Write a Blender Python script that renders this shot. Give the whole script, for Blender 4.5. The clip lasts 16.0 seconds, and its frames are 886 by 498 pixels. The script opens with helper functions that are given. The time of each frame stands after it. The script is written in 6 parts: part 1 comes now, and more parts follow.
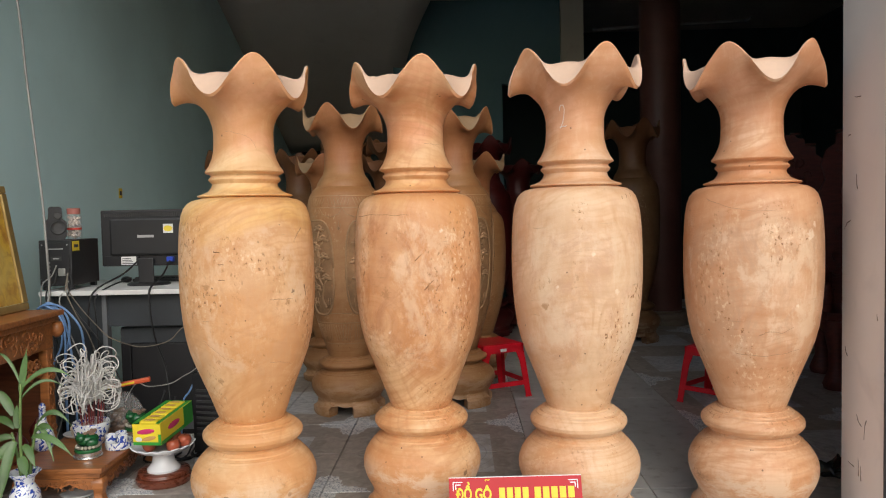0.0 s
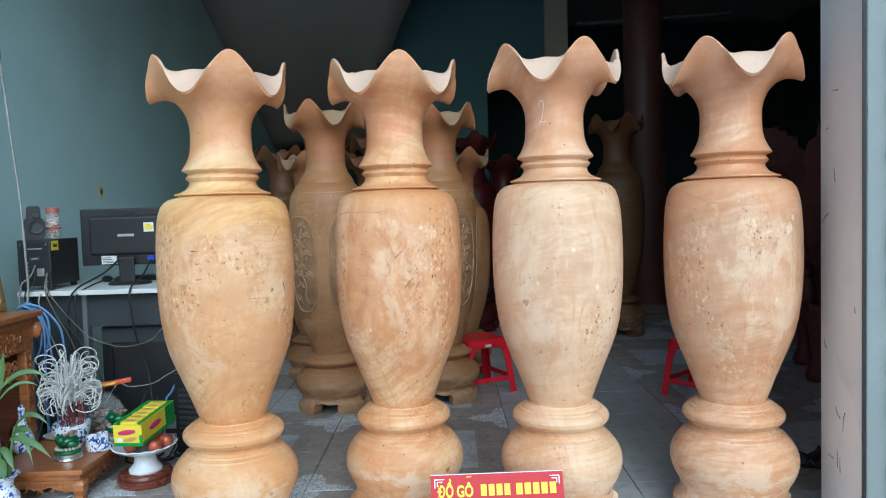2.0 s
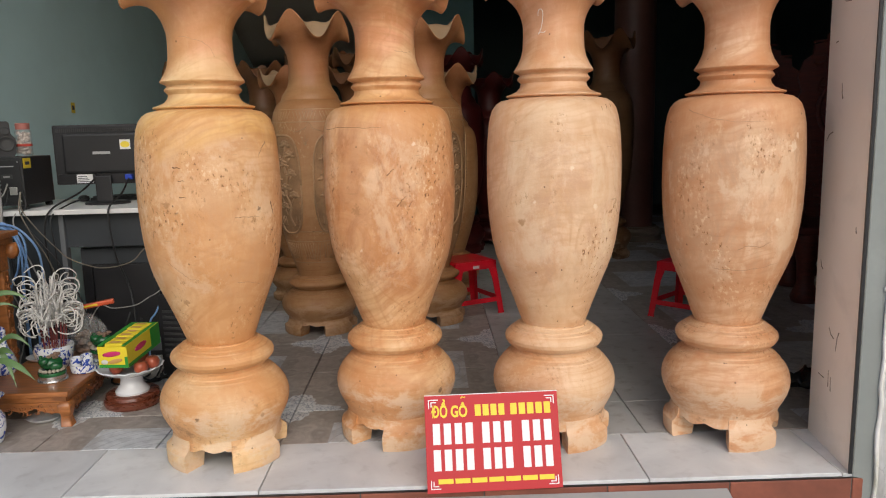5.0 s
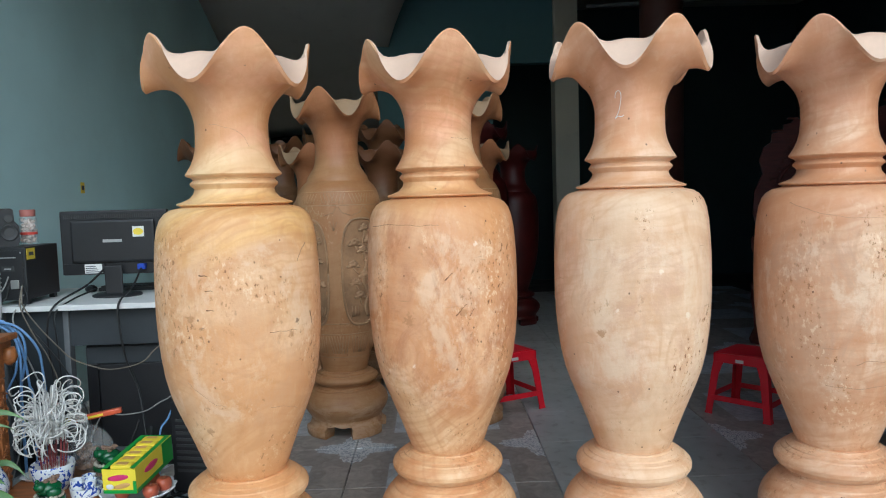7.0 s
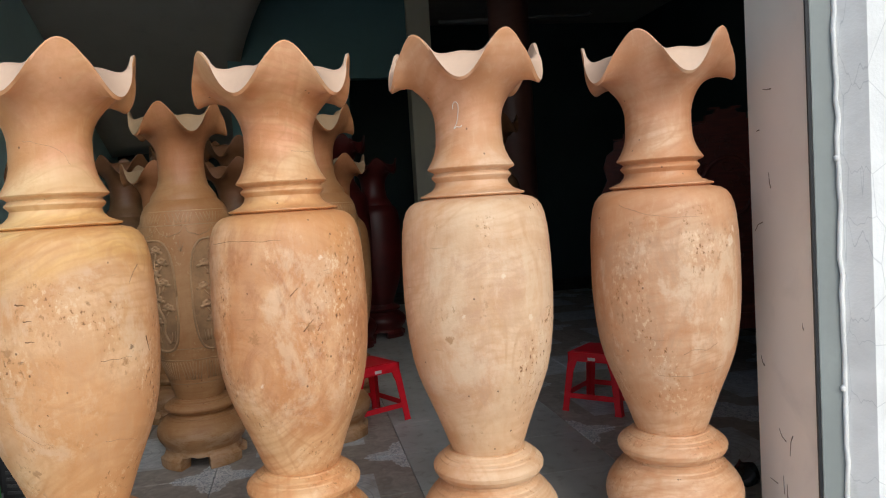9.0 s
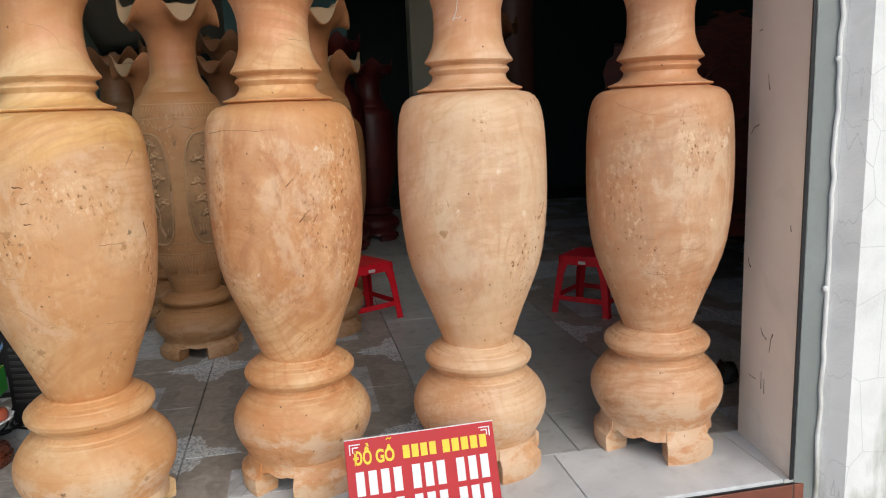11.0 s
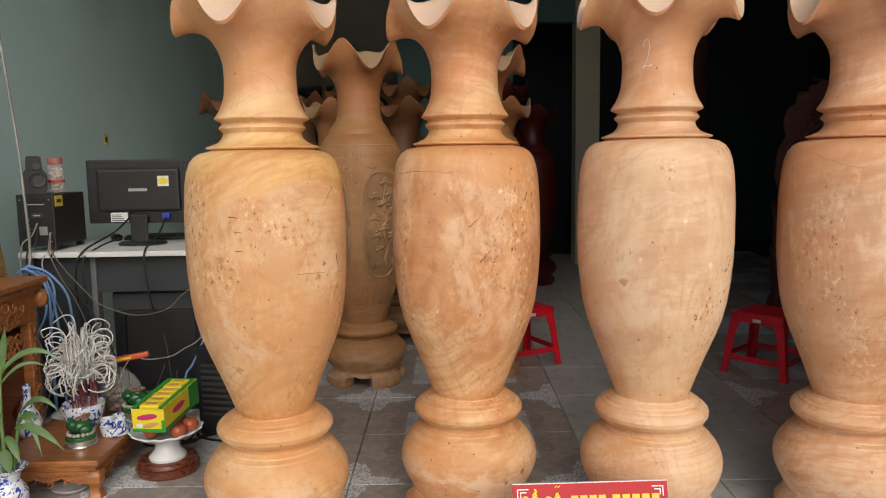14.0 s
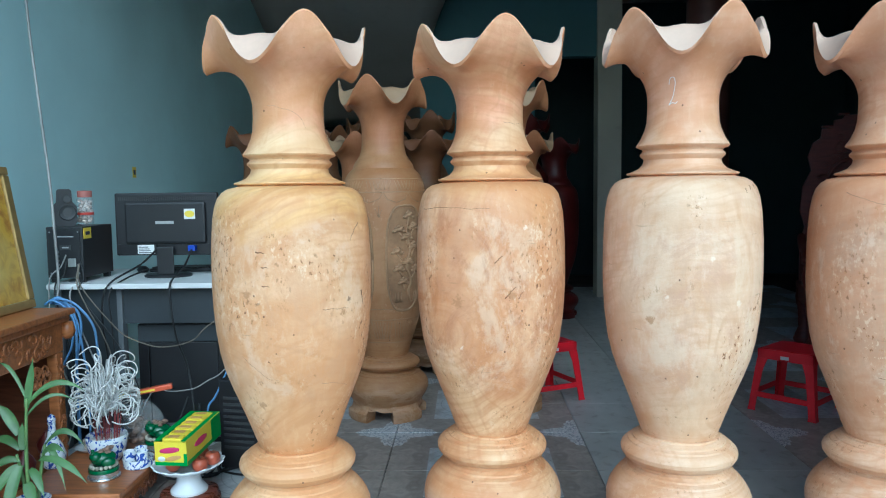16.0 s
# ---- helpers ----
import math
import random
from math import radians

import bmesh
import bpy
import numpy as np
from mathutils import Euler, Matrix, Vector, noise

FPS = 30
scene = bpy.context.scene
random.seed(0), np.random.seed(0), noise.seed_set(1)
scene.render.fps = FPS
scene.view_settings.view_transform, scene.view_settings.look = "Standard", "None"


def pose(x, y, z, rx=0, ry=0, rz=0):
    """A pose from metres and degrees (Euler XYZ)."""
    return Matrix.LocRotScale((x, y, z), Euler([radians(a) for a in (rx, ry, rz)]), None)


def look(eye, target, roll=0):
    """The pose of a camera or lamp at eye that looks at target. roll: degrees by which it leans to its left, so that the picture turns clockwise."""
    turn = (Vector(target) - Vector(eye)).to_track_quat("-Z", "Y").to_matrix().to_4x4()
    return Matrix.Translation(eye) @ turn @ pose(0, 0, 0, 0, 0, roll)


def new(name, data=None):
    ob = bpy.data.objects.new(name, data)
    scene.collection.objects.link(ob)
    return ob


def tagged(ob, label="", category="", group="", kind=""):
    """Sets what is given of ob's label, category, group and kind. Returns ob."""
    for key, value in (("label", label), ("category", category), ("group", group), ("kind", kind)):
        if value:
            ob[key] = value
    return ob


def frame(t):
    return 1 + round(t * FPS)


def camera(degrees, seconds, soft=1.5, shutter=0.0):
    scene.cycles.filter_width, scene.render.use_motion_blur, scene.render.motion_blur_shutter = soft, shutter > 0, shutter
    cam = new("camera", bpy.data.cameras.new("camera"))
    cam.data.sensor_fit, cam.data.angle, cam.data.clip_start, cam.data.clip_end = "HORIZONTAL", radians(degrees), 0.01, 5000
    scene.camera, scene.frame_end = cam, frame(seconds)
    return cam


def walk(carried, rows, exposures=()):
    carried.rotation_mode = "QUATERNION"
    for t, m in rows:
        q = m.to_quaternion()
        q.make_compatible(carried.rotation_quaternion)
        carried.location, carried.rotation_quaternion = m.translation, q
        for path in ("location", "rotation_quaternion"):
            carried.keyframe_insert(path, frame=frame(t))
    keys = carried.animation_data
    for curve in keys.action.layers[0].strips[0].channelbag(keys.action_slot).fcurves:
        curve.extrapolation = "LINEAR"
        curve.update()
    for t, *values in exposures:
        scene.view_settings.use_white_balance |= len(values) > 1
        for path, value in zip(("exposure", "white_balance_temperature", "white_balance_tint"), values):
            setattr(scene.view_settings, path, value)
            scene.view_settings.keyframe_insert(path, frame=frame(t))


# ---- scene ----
cam = camera(62.0, 16.0, soft=1.1)
PATH = [
    (0, (-0.001, 0.085, 1.152), (-0.007, 2.083, 1.058), -1.2),
    (0.5, (0.008, 0.082, 1.166), (-0.006, 2.081, 1.093), -1.2),
    (1, (0.012, 0.086, 1.168), (-0.002, 2.085, 1.111), -1.3),
    (1.5, (0.018, 0.091, 1.167), (0.015, 2.09, 1.099), -1.5),
    (2, (0.03, 0.095, 1.158), (0.054, 2.092, 1.049), -1.7),
    (2.5, (0.04, 0.096, 1.145), (0.092, 2.088, 0.975), -1.7),
    (3, (0.028, 0.086, 1.131), (0.1, 2.071, 0.898), -1.7),
    (3.2, (0.034, 0.085, 1.127), (0.104, 2.067, 0.87), -1.7),
    (5.3, (-0.043, 0.23, 1.142), (0.032, 2.204, 0.825), -1.3),
    (5.5, (-0.09, 0.301, 1.155), (-0.011, 2.277, 0.857), -1.3),
    (6, (-0.19, 0.442, 1.204), (-0.119, 2.426, 0.955), -1.5),
    (6.5, (-0.205, 0.512, 1.225), (-0.14, 2.501, 1.03), -1.5),
    (7, (-0.184, 0.539, 1.241), (-0.114, 2.533, 1.093), -1.7),
    (7.5, (-0.18, 0.533, 1.237), (-0.063, 2.527, 1.124), -2.1),
    (8, (-0.162, 0.533, 1.233), (0.046, 2.52, 1.139), -2.6),
    (8.5, (-0.143, 0.541, 1.234), (0.183, 2.511, 1.138), -3.2),
    (9, (-0.11, 0.534, 1.229), (0.307, 2.486, 1.104), -3.6),
    (9.2, (-0.109, 0.546, 1.226), (0.342, 2.489, 1.079), -3.5),
    (11.3, (-0.127, 0.493, 1.179), (0.283, 2.414, 0.801), -2.4),
    (11.4, (-0.139, 0.479, 1.177), (0.257, 2.405, 0.816), -3.0),
    (11.5, (-0.143, 0.488, 1.178), (0.231, 2.416, 0.8), -2.1),
    (12, (-0.179, 0.488, 1.176), (0.078, 2.438, 0.813), -1.6),
    (12.5, (-0.207, 0.485, 1.182), (-0.048, 2.451, 0.853), -1.2),
    (13, (-0.21, 0.497, 1.191), (-0.123, 2.474, 0.901), -1.0),
    (13.5, (-0.215, 0.511, 1.192), (-0.167, 2.493, 0.931), -0.9),
    (14, (-0.217, 0.51, 1.191), (-0.188, 2.495, 0.949), -0.9),
    (14.5, (-0.222, 0.509, 1.192), (-0.211, 2.496, 0.964), -0.8),
    (15, (-0.228, 0.511, 1.196), (-0.232, 2.5, 0.989), -0.9),
    (15.5, (-0.229, 0.508, 1.204), (-0.246, 2.5, 1.021), -0.8),
    (16, (-0.231, 0.513, 1.206), (-0.255, 2.506, 1.048), -0.7),
]
# the clip's own changes of exposure and white balance
TONE = [(0.0, 0.00, 6250, 9), (0.5, 0.05, 5600, 4), (1.0, 0.23, 4480, -9), (1.5, 0.28, 4480, -9), (2.0, 0.21, 4830, -4), (2.5, -0.02, 6150, 8), (3.0, -0.12, 6200, 9),
        (5.5, -0.15, 6300, 10), (6.0, -0.10, 6300, 10), (6.5, 0.00, 5950, 6), (7.0, 0.10, 5130, 0), (7.5, 0.33, 4150, -7), (8.0, 0.33, 4120, -7), (8.5, 0.17, 4880, -3),
        (9.0, -0.07, 5800, 5), (11.5, -0.15, 6050, 7), (12.0, -0.15, 6450, 10), (12.5, -0.18, 6600, 10), (13.0, -0.15, 6700, 10), (13.5, -0.10, 6550, 10), (14.0, -0.10, 6500, 10),
        (14.5, -0.12, 6650, 10), (15.0, -0.12, 6700, 10), (15.5, 0.03, 5800, 5), (16.0, 0.28, 4470, -9)]
walk(cam, [(t, look(eye, target, roll)) for t, eye, target, roll in PATH], TONE)

# ---- light ----
world = bpy.data.worlds.new("sky")
scene.world = world
world.use_nodes = True
wn = world.node_tree
sky = wn.nodes.new("ShaderNodeTexSky")
sky.sky_type, sky.sun_disc = "NISHITA", False
sky.sun_elevation, sky.sun_rotation = radians(36), radians(169)
sky.air_density, sky.dust_density, sky.ozone_density = 1.0, 3.0, 1.0
wn.links.new(sky.outputs[0], wn.nodes["Background"].inputs[0])
wn.nodes["Background"].inputs[1].default_value = 0.15
sun = new("sun", bpy.data.lights.new("sun", "SUN"))
sun.data.energy, sun.data.angle, sun.data.color = 1.10, radians(50), (1.0, 0.975, 0.92)
sun.matrix_world = look((1.5, -4.8, 6.4), (0, 2.8, 0.8))

TURN_B = -1.2                      # the house stands turned by this much
BASIS = pose(0, 0, 0, 0, 0, TURN_B)


# ---- materials ----
class Mat:
    """A small builder of node materials."""

    def __init__(self, name, rough=0.6, metal=0.0):
        self.m = bpy.data.materials.new(name)
        self.m.use_nodes = True
        self.t = self.m.node_tree
        self.b = self.t.nodes["Principled BSDF"]
        self.b.inputs["Roughness"].default_value = rough
        self.b.inputs["Metallic"].default_value = metal
        self.co = self.t.nodes.new("ShaderNodeTexCoord").outputs["Object"]

    def node(self, kind, **values):
        n = self.t.nodes.new(kind)
        for k, v in values.items():
            n.inputs[k].default_value = v
        return n

    def link(self, a, b):
        self.t.links.new(a, b)

    def mapped(self, scale=(1, 1, 1), loc=(0, 0, 0), source=None):
        n = self.node("ShaderNodeMapping")
        n.inputs["Scale"].default_value = scale
        n.inputs["Location"].default_value = loc
        self.link(source or self.co, n.inputs["Vector"])
        return n.outputs[0]

    def noise(self, scale, detail=3.0, vec=None, distort=0.0, rough=0.55):
        n = self.node("ShaderNodeTexNoise", Scale=scale, Detail=detail, Distortion=distort, Roughness=rough)
        self.link(vec or self.co, n.inputs["Vector"])
        return n.outputs["Fac"]

    def ramp(self, fac, a, b):
        n = self.node("ShaderNodeMapRange")
        n.inputs["From Min"].default_value, n.inputs["From Max"].default_value = a, b
        self.link(fac, n.inputs["Value"])
        return n.outputs["Result"]

    def math(self, op, a, b=0.0):
        n = self.t.nodes.new("ShaderNodeMath")
        n.operation = op
        for i, v in enumerate((a, b)):
            if isinstance(v, (int, float)):
                n.inputs[i].default_value = v
            else:
                self.link(v, n.inputs[i])
        return n.outputs[0]

    def mix(self, fac, a, b, mode="MIX"):
        n = self.t.nodes.new("ShaderNodeMix")
        n.data_type, n.blend_type = "RGBA", mode
        for i, v in ((0, fac), (6, a), (7, b)):
            if isinstance(v, (int, float)):
                n.inputs[i].default_value = v
            elif isinstance(v, tuple):
                n.inputs[i].default_value = (*v[:3], 1)
            else:
                self.link(v, n.inputs[i])
        return n.outputs[2]

    def color(self, c):
        if isinstance(c, tuple):
            self.b.inputs["Base Color"].default_value = (*c[:3], 1)
        else:
            self.link(c, self.b.inputs["Base Color"])
        return self

    def rough(self, fac, lo, hi):
        n = self.node("ShaderNodeMapRange")
        n.inputs["To Min"].default_value, n.inputs["To Max"].default_value = lo, hi
        self.link(fac, n.inputs["Value"])
        self.link(n.outputs["Result"], self.b.inputs["Roughness"])
        return self

    def bump(self, height, strength=0.2, dist=0.01):
        n = self.node("ShaderNodeBump", Strength=strength, Distance=dist)
        self.link(height, n.inputs["Height"])
        self.link(n.outputs[0], self.b.inputs["Normal"])
        return self


def plain(name, col, rough=0.5, metal=0.0, grain=40.0, vary=0.15, bump=0.08):
    """A surface of one colour with fine grain and faint stains."""
    k = Mat(name, rough, metal)
    big, fine = k.noise(4.0, 4), k.noise(grain, 3)
    dark = tuple(c * (1 - 2 * vary) for c in col)
    light = tuple(min(1, c * (1 + vary)) for c in col)
    c = k.mix(k.ramp(big, 0.3, 0.7), dark, light)
    c = k.mix(k.math("MULTIPLY", k.ramp(fine, 0.35, 0.75), 0.35), c, dark)
    return k.color(c).rough(big, max(0.03, rough - 0.08), min(1, rough + 0.08)).bump(fine, bump, 0.003).m


def raw_wood(name, pale, warm, shift, rosy, spots=(), dust=0.5, grain=0.55, lean=(12, 8), swirl=False, crown=None, stain=None, marks=0.35, chalky=0.0):
    """Freshly turned hardwood: growth rings cut by the lathe, rosy neck, sanded belly, worn and stained patches. spots: (x, y, z, radius, tone)."""
    k = Mat(name, 0.5)
    warp = k.mapped((1, 1, 1), shift)
    warp = k.mapped((1, 1, 1), (0, 0, 0), warp)
    warp.node.inputs["Rotation"].default_value = (radians(lean[0]), radians(lean[1]), 0)

    def rings(scale, distortion, detail, spread):
        w = k.node("ShaderNodeTexWave", Scale=scale, Distortion=distortion, Detail=detail)
        w.wave_type, w.bands_direction, w.rings_direction = ("RINGS" if swirl else "BANDS"), "Z", "Y"
        w.inputs["Detail Scale"].default_value = spread
        k.link(warp, w.inputs["Vector"])
        return w.outputs["Fac"]

    ring, thin, hair = rings(1.7, 13.0, 4.0, 0.75), rings(6.0, 11.0, 2.0, 0.5), rings(15.0, 14.0, 3.0, 0.3)
    big = k.noise(2.8, 3, k.mapped((1, 1, 1.1), (shift[1], 3, shift[0])), 1.2)
    mid = k.noise(9.0, 6, k.mapped((1, 1, 0.9), shift), 1.8, 0.62)
    fine = k.noise(70.0, 4, k.mapped((1, 1, 1.6), shift))
    zed = k.node("ShaderNodeSeparateXYZ")
    k.link(k.co, zed.inputs[0])
    z = zed.outputs[2]
    uneven = k.math("ADD", z, k.math("MULTIPLY", k.math("SUBTRACT", big, 0.5), 0.35))
    belly = k.math("MULTIPLY", k.ramp(uneven, 0.56, 0.68), k.ramp(uneven, 1.18, 1.08))
    c = k.mix(k.ramp(big, 0.34, 0.66), pale, warm)
    dark = tuple(v * f for v, f in zip(warm, (0.78, 0.62, 0.46)))
    if crown:
        edge = k.math("ADD", z, k.math("MULTIPLY", k.math("SUBTRACT", big, 0.5), 0.55))
        c = k.mix(k.math("MULTIPLY", k.math("MULTIPLY", k.ramp(edge, 1.06, 1.14), k.ramp(z, 1.30, 1.26)), 0.75), c, crown)
    # sanded belly, rosier and greyer than the oily shoulder
    c = k.mix(k.math("MULTIPLY", belly, dust), c, rosy)
    # rosy heartwood of the neck
    neck = k.ramp(uneven, 1.34, 1.46)
    c = k.mix(k.math("MULTIPLY", neck, 0.95), c, tuple(v * f for v, f in zip(rosy, (0.96, 0.77, 0.69))))
    c = k.mix(k.math("MULTIPLY", k.ramp(ring, 0.4, 1.0), grain * 0.5), c, dark)
    patchy = k.math("ADD", 0.25, k.math("MULTIPLY", k.ramp(k.noise(3.5, 3, k.mapped((1, 1, 1), (shift[1], shift[2], 5)), 0.8), 0.44, 0.62), 0.75))
    c = k.mix(k.math("MULTIPLY", k.math("MULTIPLY", k.ramp(thin, 0.55, 1.0), patchy), grain * 0.45), c, dark)
    c = k.mix(k.math("MULTIPLY", k.math("MULTIPLY", k.ramp(thin, 0.35, 0.0), patchy), grain * 0.35), c, tuple(min(1, v * f) for v, f in zip(pale, (1.06, 1.10, 1.12))))
    c = k.mix(k.math("MULTIPLY", k.math("MULTIPLY", k.ramp(hair, 0.6, 1.0), patchy), grain * 0.38), c, dark)
    c = k.mix(k.math("MULTIPLY", k.ramp(mid, 0.48, 0.72), 0.42), c, tuple(v * f for v, f in zip(warm, (0.92, 0.72, 0.56))))
    c = k.mix(k.math("MULTIPLY", k.ramp(fine, 0.5, 0.8), 0.22), c, dark)
    # flowing figure: tawny clouds and the fine contour lines that follow them
    fig = k.noise(1.7, 2, k.mapped((1, 1, 0.85), (shift[2], shift[1], shift[0])), 1.4, 0.45)
    c = k.mix(k.math("MULTIPLY", k.ramp(fig, 0.47, 0.60), grain * 0.75), c, tuple(v * f for v, f in zip(warm, (0.90, 0.72, 0.58))))
    c = k.mix(k.math("MULTIPLY", k.ramp(fig, 0.44, 0.34), grain * 0.5), c, tuple(min(1, v * f) for v, f in zip(pale, (1.04, 1.12, 1.10))))
    flow = k.math("SINE", k.math("MULTIPLY", fig, 95.0))
    c = k.mix(k.math("MULTIPLY", k.math("MULTIPLY", k.ramp(flow, 0.35, 1.0), patchy), grain * 0.42), c, dark)
    # upright streaks of the fibre
    fibre = k.noise(1.0, 6, k.mapped((42, 42, 5), shift), 0.5, 0.65)
    c = k.mix(k.math("MULTIPLY", k.ramp(fibre, 0.50, 0.70), 0.24), c, tuple(v * f for v, f in zip(warm, (0.86, 0.66, 0.48))))
    c = k.mix(k.math("MULTIPLY", k.ramp(fibre, 0.46, 0.30), 0.18), c, tuple(min(1, v * f) for v, f in zip(pale, (1.05, 1.12, 1.2))))
    # faint rings left by the lathe on the foot
    turned = k.noise(1.0, 5, k.mapped((3, 3, 130), shift), 0.2, 0.6)
    foot = k.math("ADD", 0.02, k.math("MULTIPLY", k.ramp(z, 0.47, 0.40), 0.30))
    c = k.mix(k.math("MULTIPLY", k.ramp(turned, 0.48, 0.66), foot), c, dark)
    if stain:
        tone, wide = stain
        blot = k.noise(5.5, 10, k.mapped((1, 1, 0.75), (shift[2], 7, shift[0])), 0.9, 0.78)
        c = k.mix(k.math("MULTIPLY", k.math("MULTIPLY", belly, k.ramp(blot, 0.545 - wide, 0.68 - wide)), 0.85), c, tone)
    if chalky:
        # pale dust rubbed into the belly in cloudy patches
        cloud = k.noise(7.5, 9, k.mapped((1, 1, 0.6), (shift[2], shift[0], 1)), 0.3, 0.74)
        c = k.mix(k.math("MULTIPLY", k.math("MULTIPLY", belly, k.ramp(cloud, 0.51, 0.59)), chalky * 0.8), c, (0.79, 0.61, 0.415))
        c = k.mix(k.math("MULTIPLY", k.math("MULTIPLY", belly, k.ramp(cloud, 0.49, 0.41)), chalky * 0.8), c, tuple(v * f for v, f in zip(rosy, (0.80, 0.74, 0.66))))
    # small chips, scuffs and crisp dark specks, gathered in a few places
    gather = k.ramp(k.noise(4.0, 4, k.mapped((1, 1, 0.7), (4, shift[0], 2)), 0.6), 0.50, 0.60)
    gather = k.math("MULTIPLY", gather, k.math("MULTIPLY", k.ramp(z, 1.20, 1.14), k.math("ADD", 0.45, k.math("MULTIPLY", k.ramp(z, 0.50, 0.60), 0.55))))
    scratch = k.noise(1.0, 5, k.mapped((75, 75, 48), shift), 0.0, 0.65)
    c = k.mix(k.math("MULTIPLY", k.math("MULTIPLY", k.ramp(scratch, 0.575, 0.60), gather), 0.15 + 0.45 * marks), c, (0.84, 0.66, 0.42))
    c = k.mix(k.math("MULTIPLY", k.math("MULTIPLY", k.ramp(scratch, 0.43, 0.39), gather), marks * 0.8), c, (0.52, 0.23, 0.07))
    c = k.mix(k.math("MULTIPLY", k.math("MULTIPLY", k.ramp(scratch, 0.385, 0.365), gather), marks), c, (0.17, 0.07, 0.025))
    # dusty, grimy lower half of the stand
    grime = k.noise(7.0, 8, k.mapped((1, 1, 1.6), (shift[0], 2, shift[1])), 0.4, 0.72)
    low = k.ramp(z, 0.27, 0.20)
    c = k.mix(k.math("MULTIPLY", k.math("MULTIPLY", low, k.ramp(grime, 0.47, 0.56)), 0.2 + 0.5 * marks), c, (0.76, 0.59, 0.41))
    c = k.mix(k.math("MULTIPLY", k.math("MULTIPLY", low, k.ramp(grime, 0.40, 0.33)), 0.2 + 0.6 * marks), c, (0.30, 0.15, 0.065))
    dust_line = k.noise(1.0, 4, k.mapped((9, 9, 120), (shift[1], shift[2], 0)), 0.3)
    c = k.mix(k.math("MULTIPLY", k.math("MULTIPLY", k.ramp(dust_line, 0.68, 0.73), belly), 0.5), c, tuple(v * 0.55 for v in warm))
    pin = k.node("ShaderNodeTexVoronoi", Scale=24.0)
    k.link(k.mapped((1, 1, 0.8), shift), pin.inputs["Vector"])
    few = k.math("MULTIPLY", k.ramp(pin.outputs["Distance"], 0.085, 0.05), k.ramp(k.noise(9.0, 3, k.mapped((1, 1, 1), (4, shift[0], 2))), 0.55, 0.58))
    c = k.mix(k.math("MULTIPLY", few, 0.85), c, (0.13, 0.055, 0.02))
    for x, y, z, r, tone in spots:
        d = k.node("ShaderNodeVectorMath")
        d.operation = "DISTANCE"
        n = k.noise(60.0, 6, None, 0.6, 0.7)
        k.link(k.co, d.inputs[0])
        d.inputs[1].default_value = (x, y, z)
        soft = k.ramp(k.math("ADD", d.outputs["Value"], k.math("MULTIPLY", k.math("SUBTRACT", n, 0.5), r * 3.0)), r * 0.8, r * 0.5)
        c = k.mix(k.math("MULTIPLY", soft, 0.7), c, tone)
    k.color(c).rough(mid, 0.42, 0.62)
    h = k.math("ADD", k.math("MULTIPLY", fine, 0.5), k.math("MULTIPLY", ring, 0.25))
    h = k.math("ADD", h, k.math("MULTIPLY", k.math("ADD", scratch, k.math("MULTIPLY", turned, 0.3)), 0.4))
    return k.bump(h, 0.38, 0.004).m


KNOT, STAIN, CHALK = (0.12, 0.05, 0.02), (0.42, 0.20, 0.075), (0.84, 0.69, 0.51)
wood_gold = raw_wood("raw_wood_golden", (0.79, 0.53, 0.28), (0.71, 0.42, 0.19), (1.3, 0.4, 2.0), (0.77, 0.485, 0.285),
                     [(0.19, -0.14, 0.905, 0.012, KNOT), (0.17, -0.15, 0.87, 0.02, STAIN), (-0.08, -0.215, 0.93, 0.022, STAIN), (-0.05, -0.22, 0.90, 0.016, KNOT),
                      (-0.06, -0.17, 0.60, 0.016, STAIN), (-0.02, -0.2, 0.62, 0.01, KNOT), (0.14, -0.18, 0.95, 0.007, KNOT), (-0.04, -0.215, 0.205, 0.014, KNOT),
                      (-0.11, -0.19, 0.19, 0.006, KNOT), (-0.13, -0.18, 0.195, 0.005, KNOT), (0.16, -0.15, 0.19, 0.012, STAIN)], 0.5, grain=0.9, lean=(18, 24), crown=(0.80, 0.485, 0.155), stain=((0.60, 0.30, 0.13), 0.045), marks=0.8, chalky=0.45)
wood_swirl = raw_wood("raw_wood_swirled", (0.77, 0.50, 0.265), (0.67, 0.36, 0.16), (0.16, 0.4, -0.78), (0.75, 0.445, 0.26),
                      [(0.105, -0.13, 0.70, 0.016, STAIN), (0.11, -0.13, 0.705, 0.008, KNOT), (-0.1, -0.205, 0.735, 0.011, CHALK), (0.09, -0.21, 1.095, 0.012, CHALK),
                       (0.0, -0.23, 0.98, 0.012, STAIN), (0.05, -0.23, 0.9, 0.018, STAIN), (0.10, -0.12, 0.325, 0.018, STAIN), (0.10, -0.115, 0.33, 0.008, KNOT),
                       (0.16, -0.155, 0.21, 0.014, KNOT), (0.11, -0.195, 0.185, 0.010, KNOT), (-0.1, -0.2, 0.88, 0.03, STAIN), (-0.12, -0.19, 0.95, 0.02, STAIN)], 0.42, grain=0.85, swirl=True, lean=(0, 10), crown=(0.78, 0.48, 0.20), stain=((0.47, 0.19, 0.075), 0.05), marks=0.9, chalky=0.45)
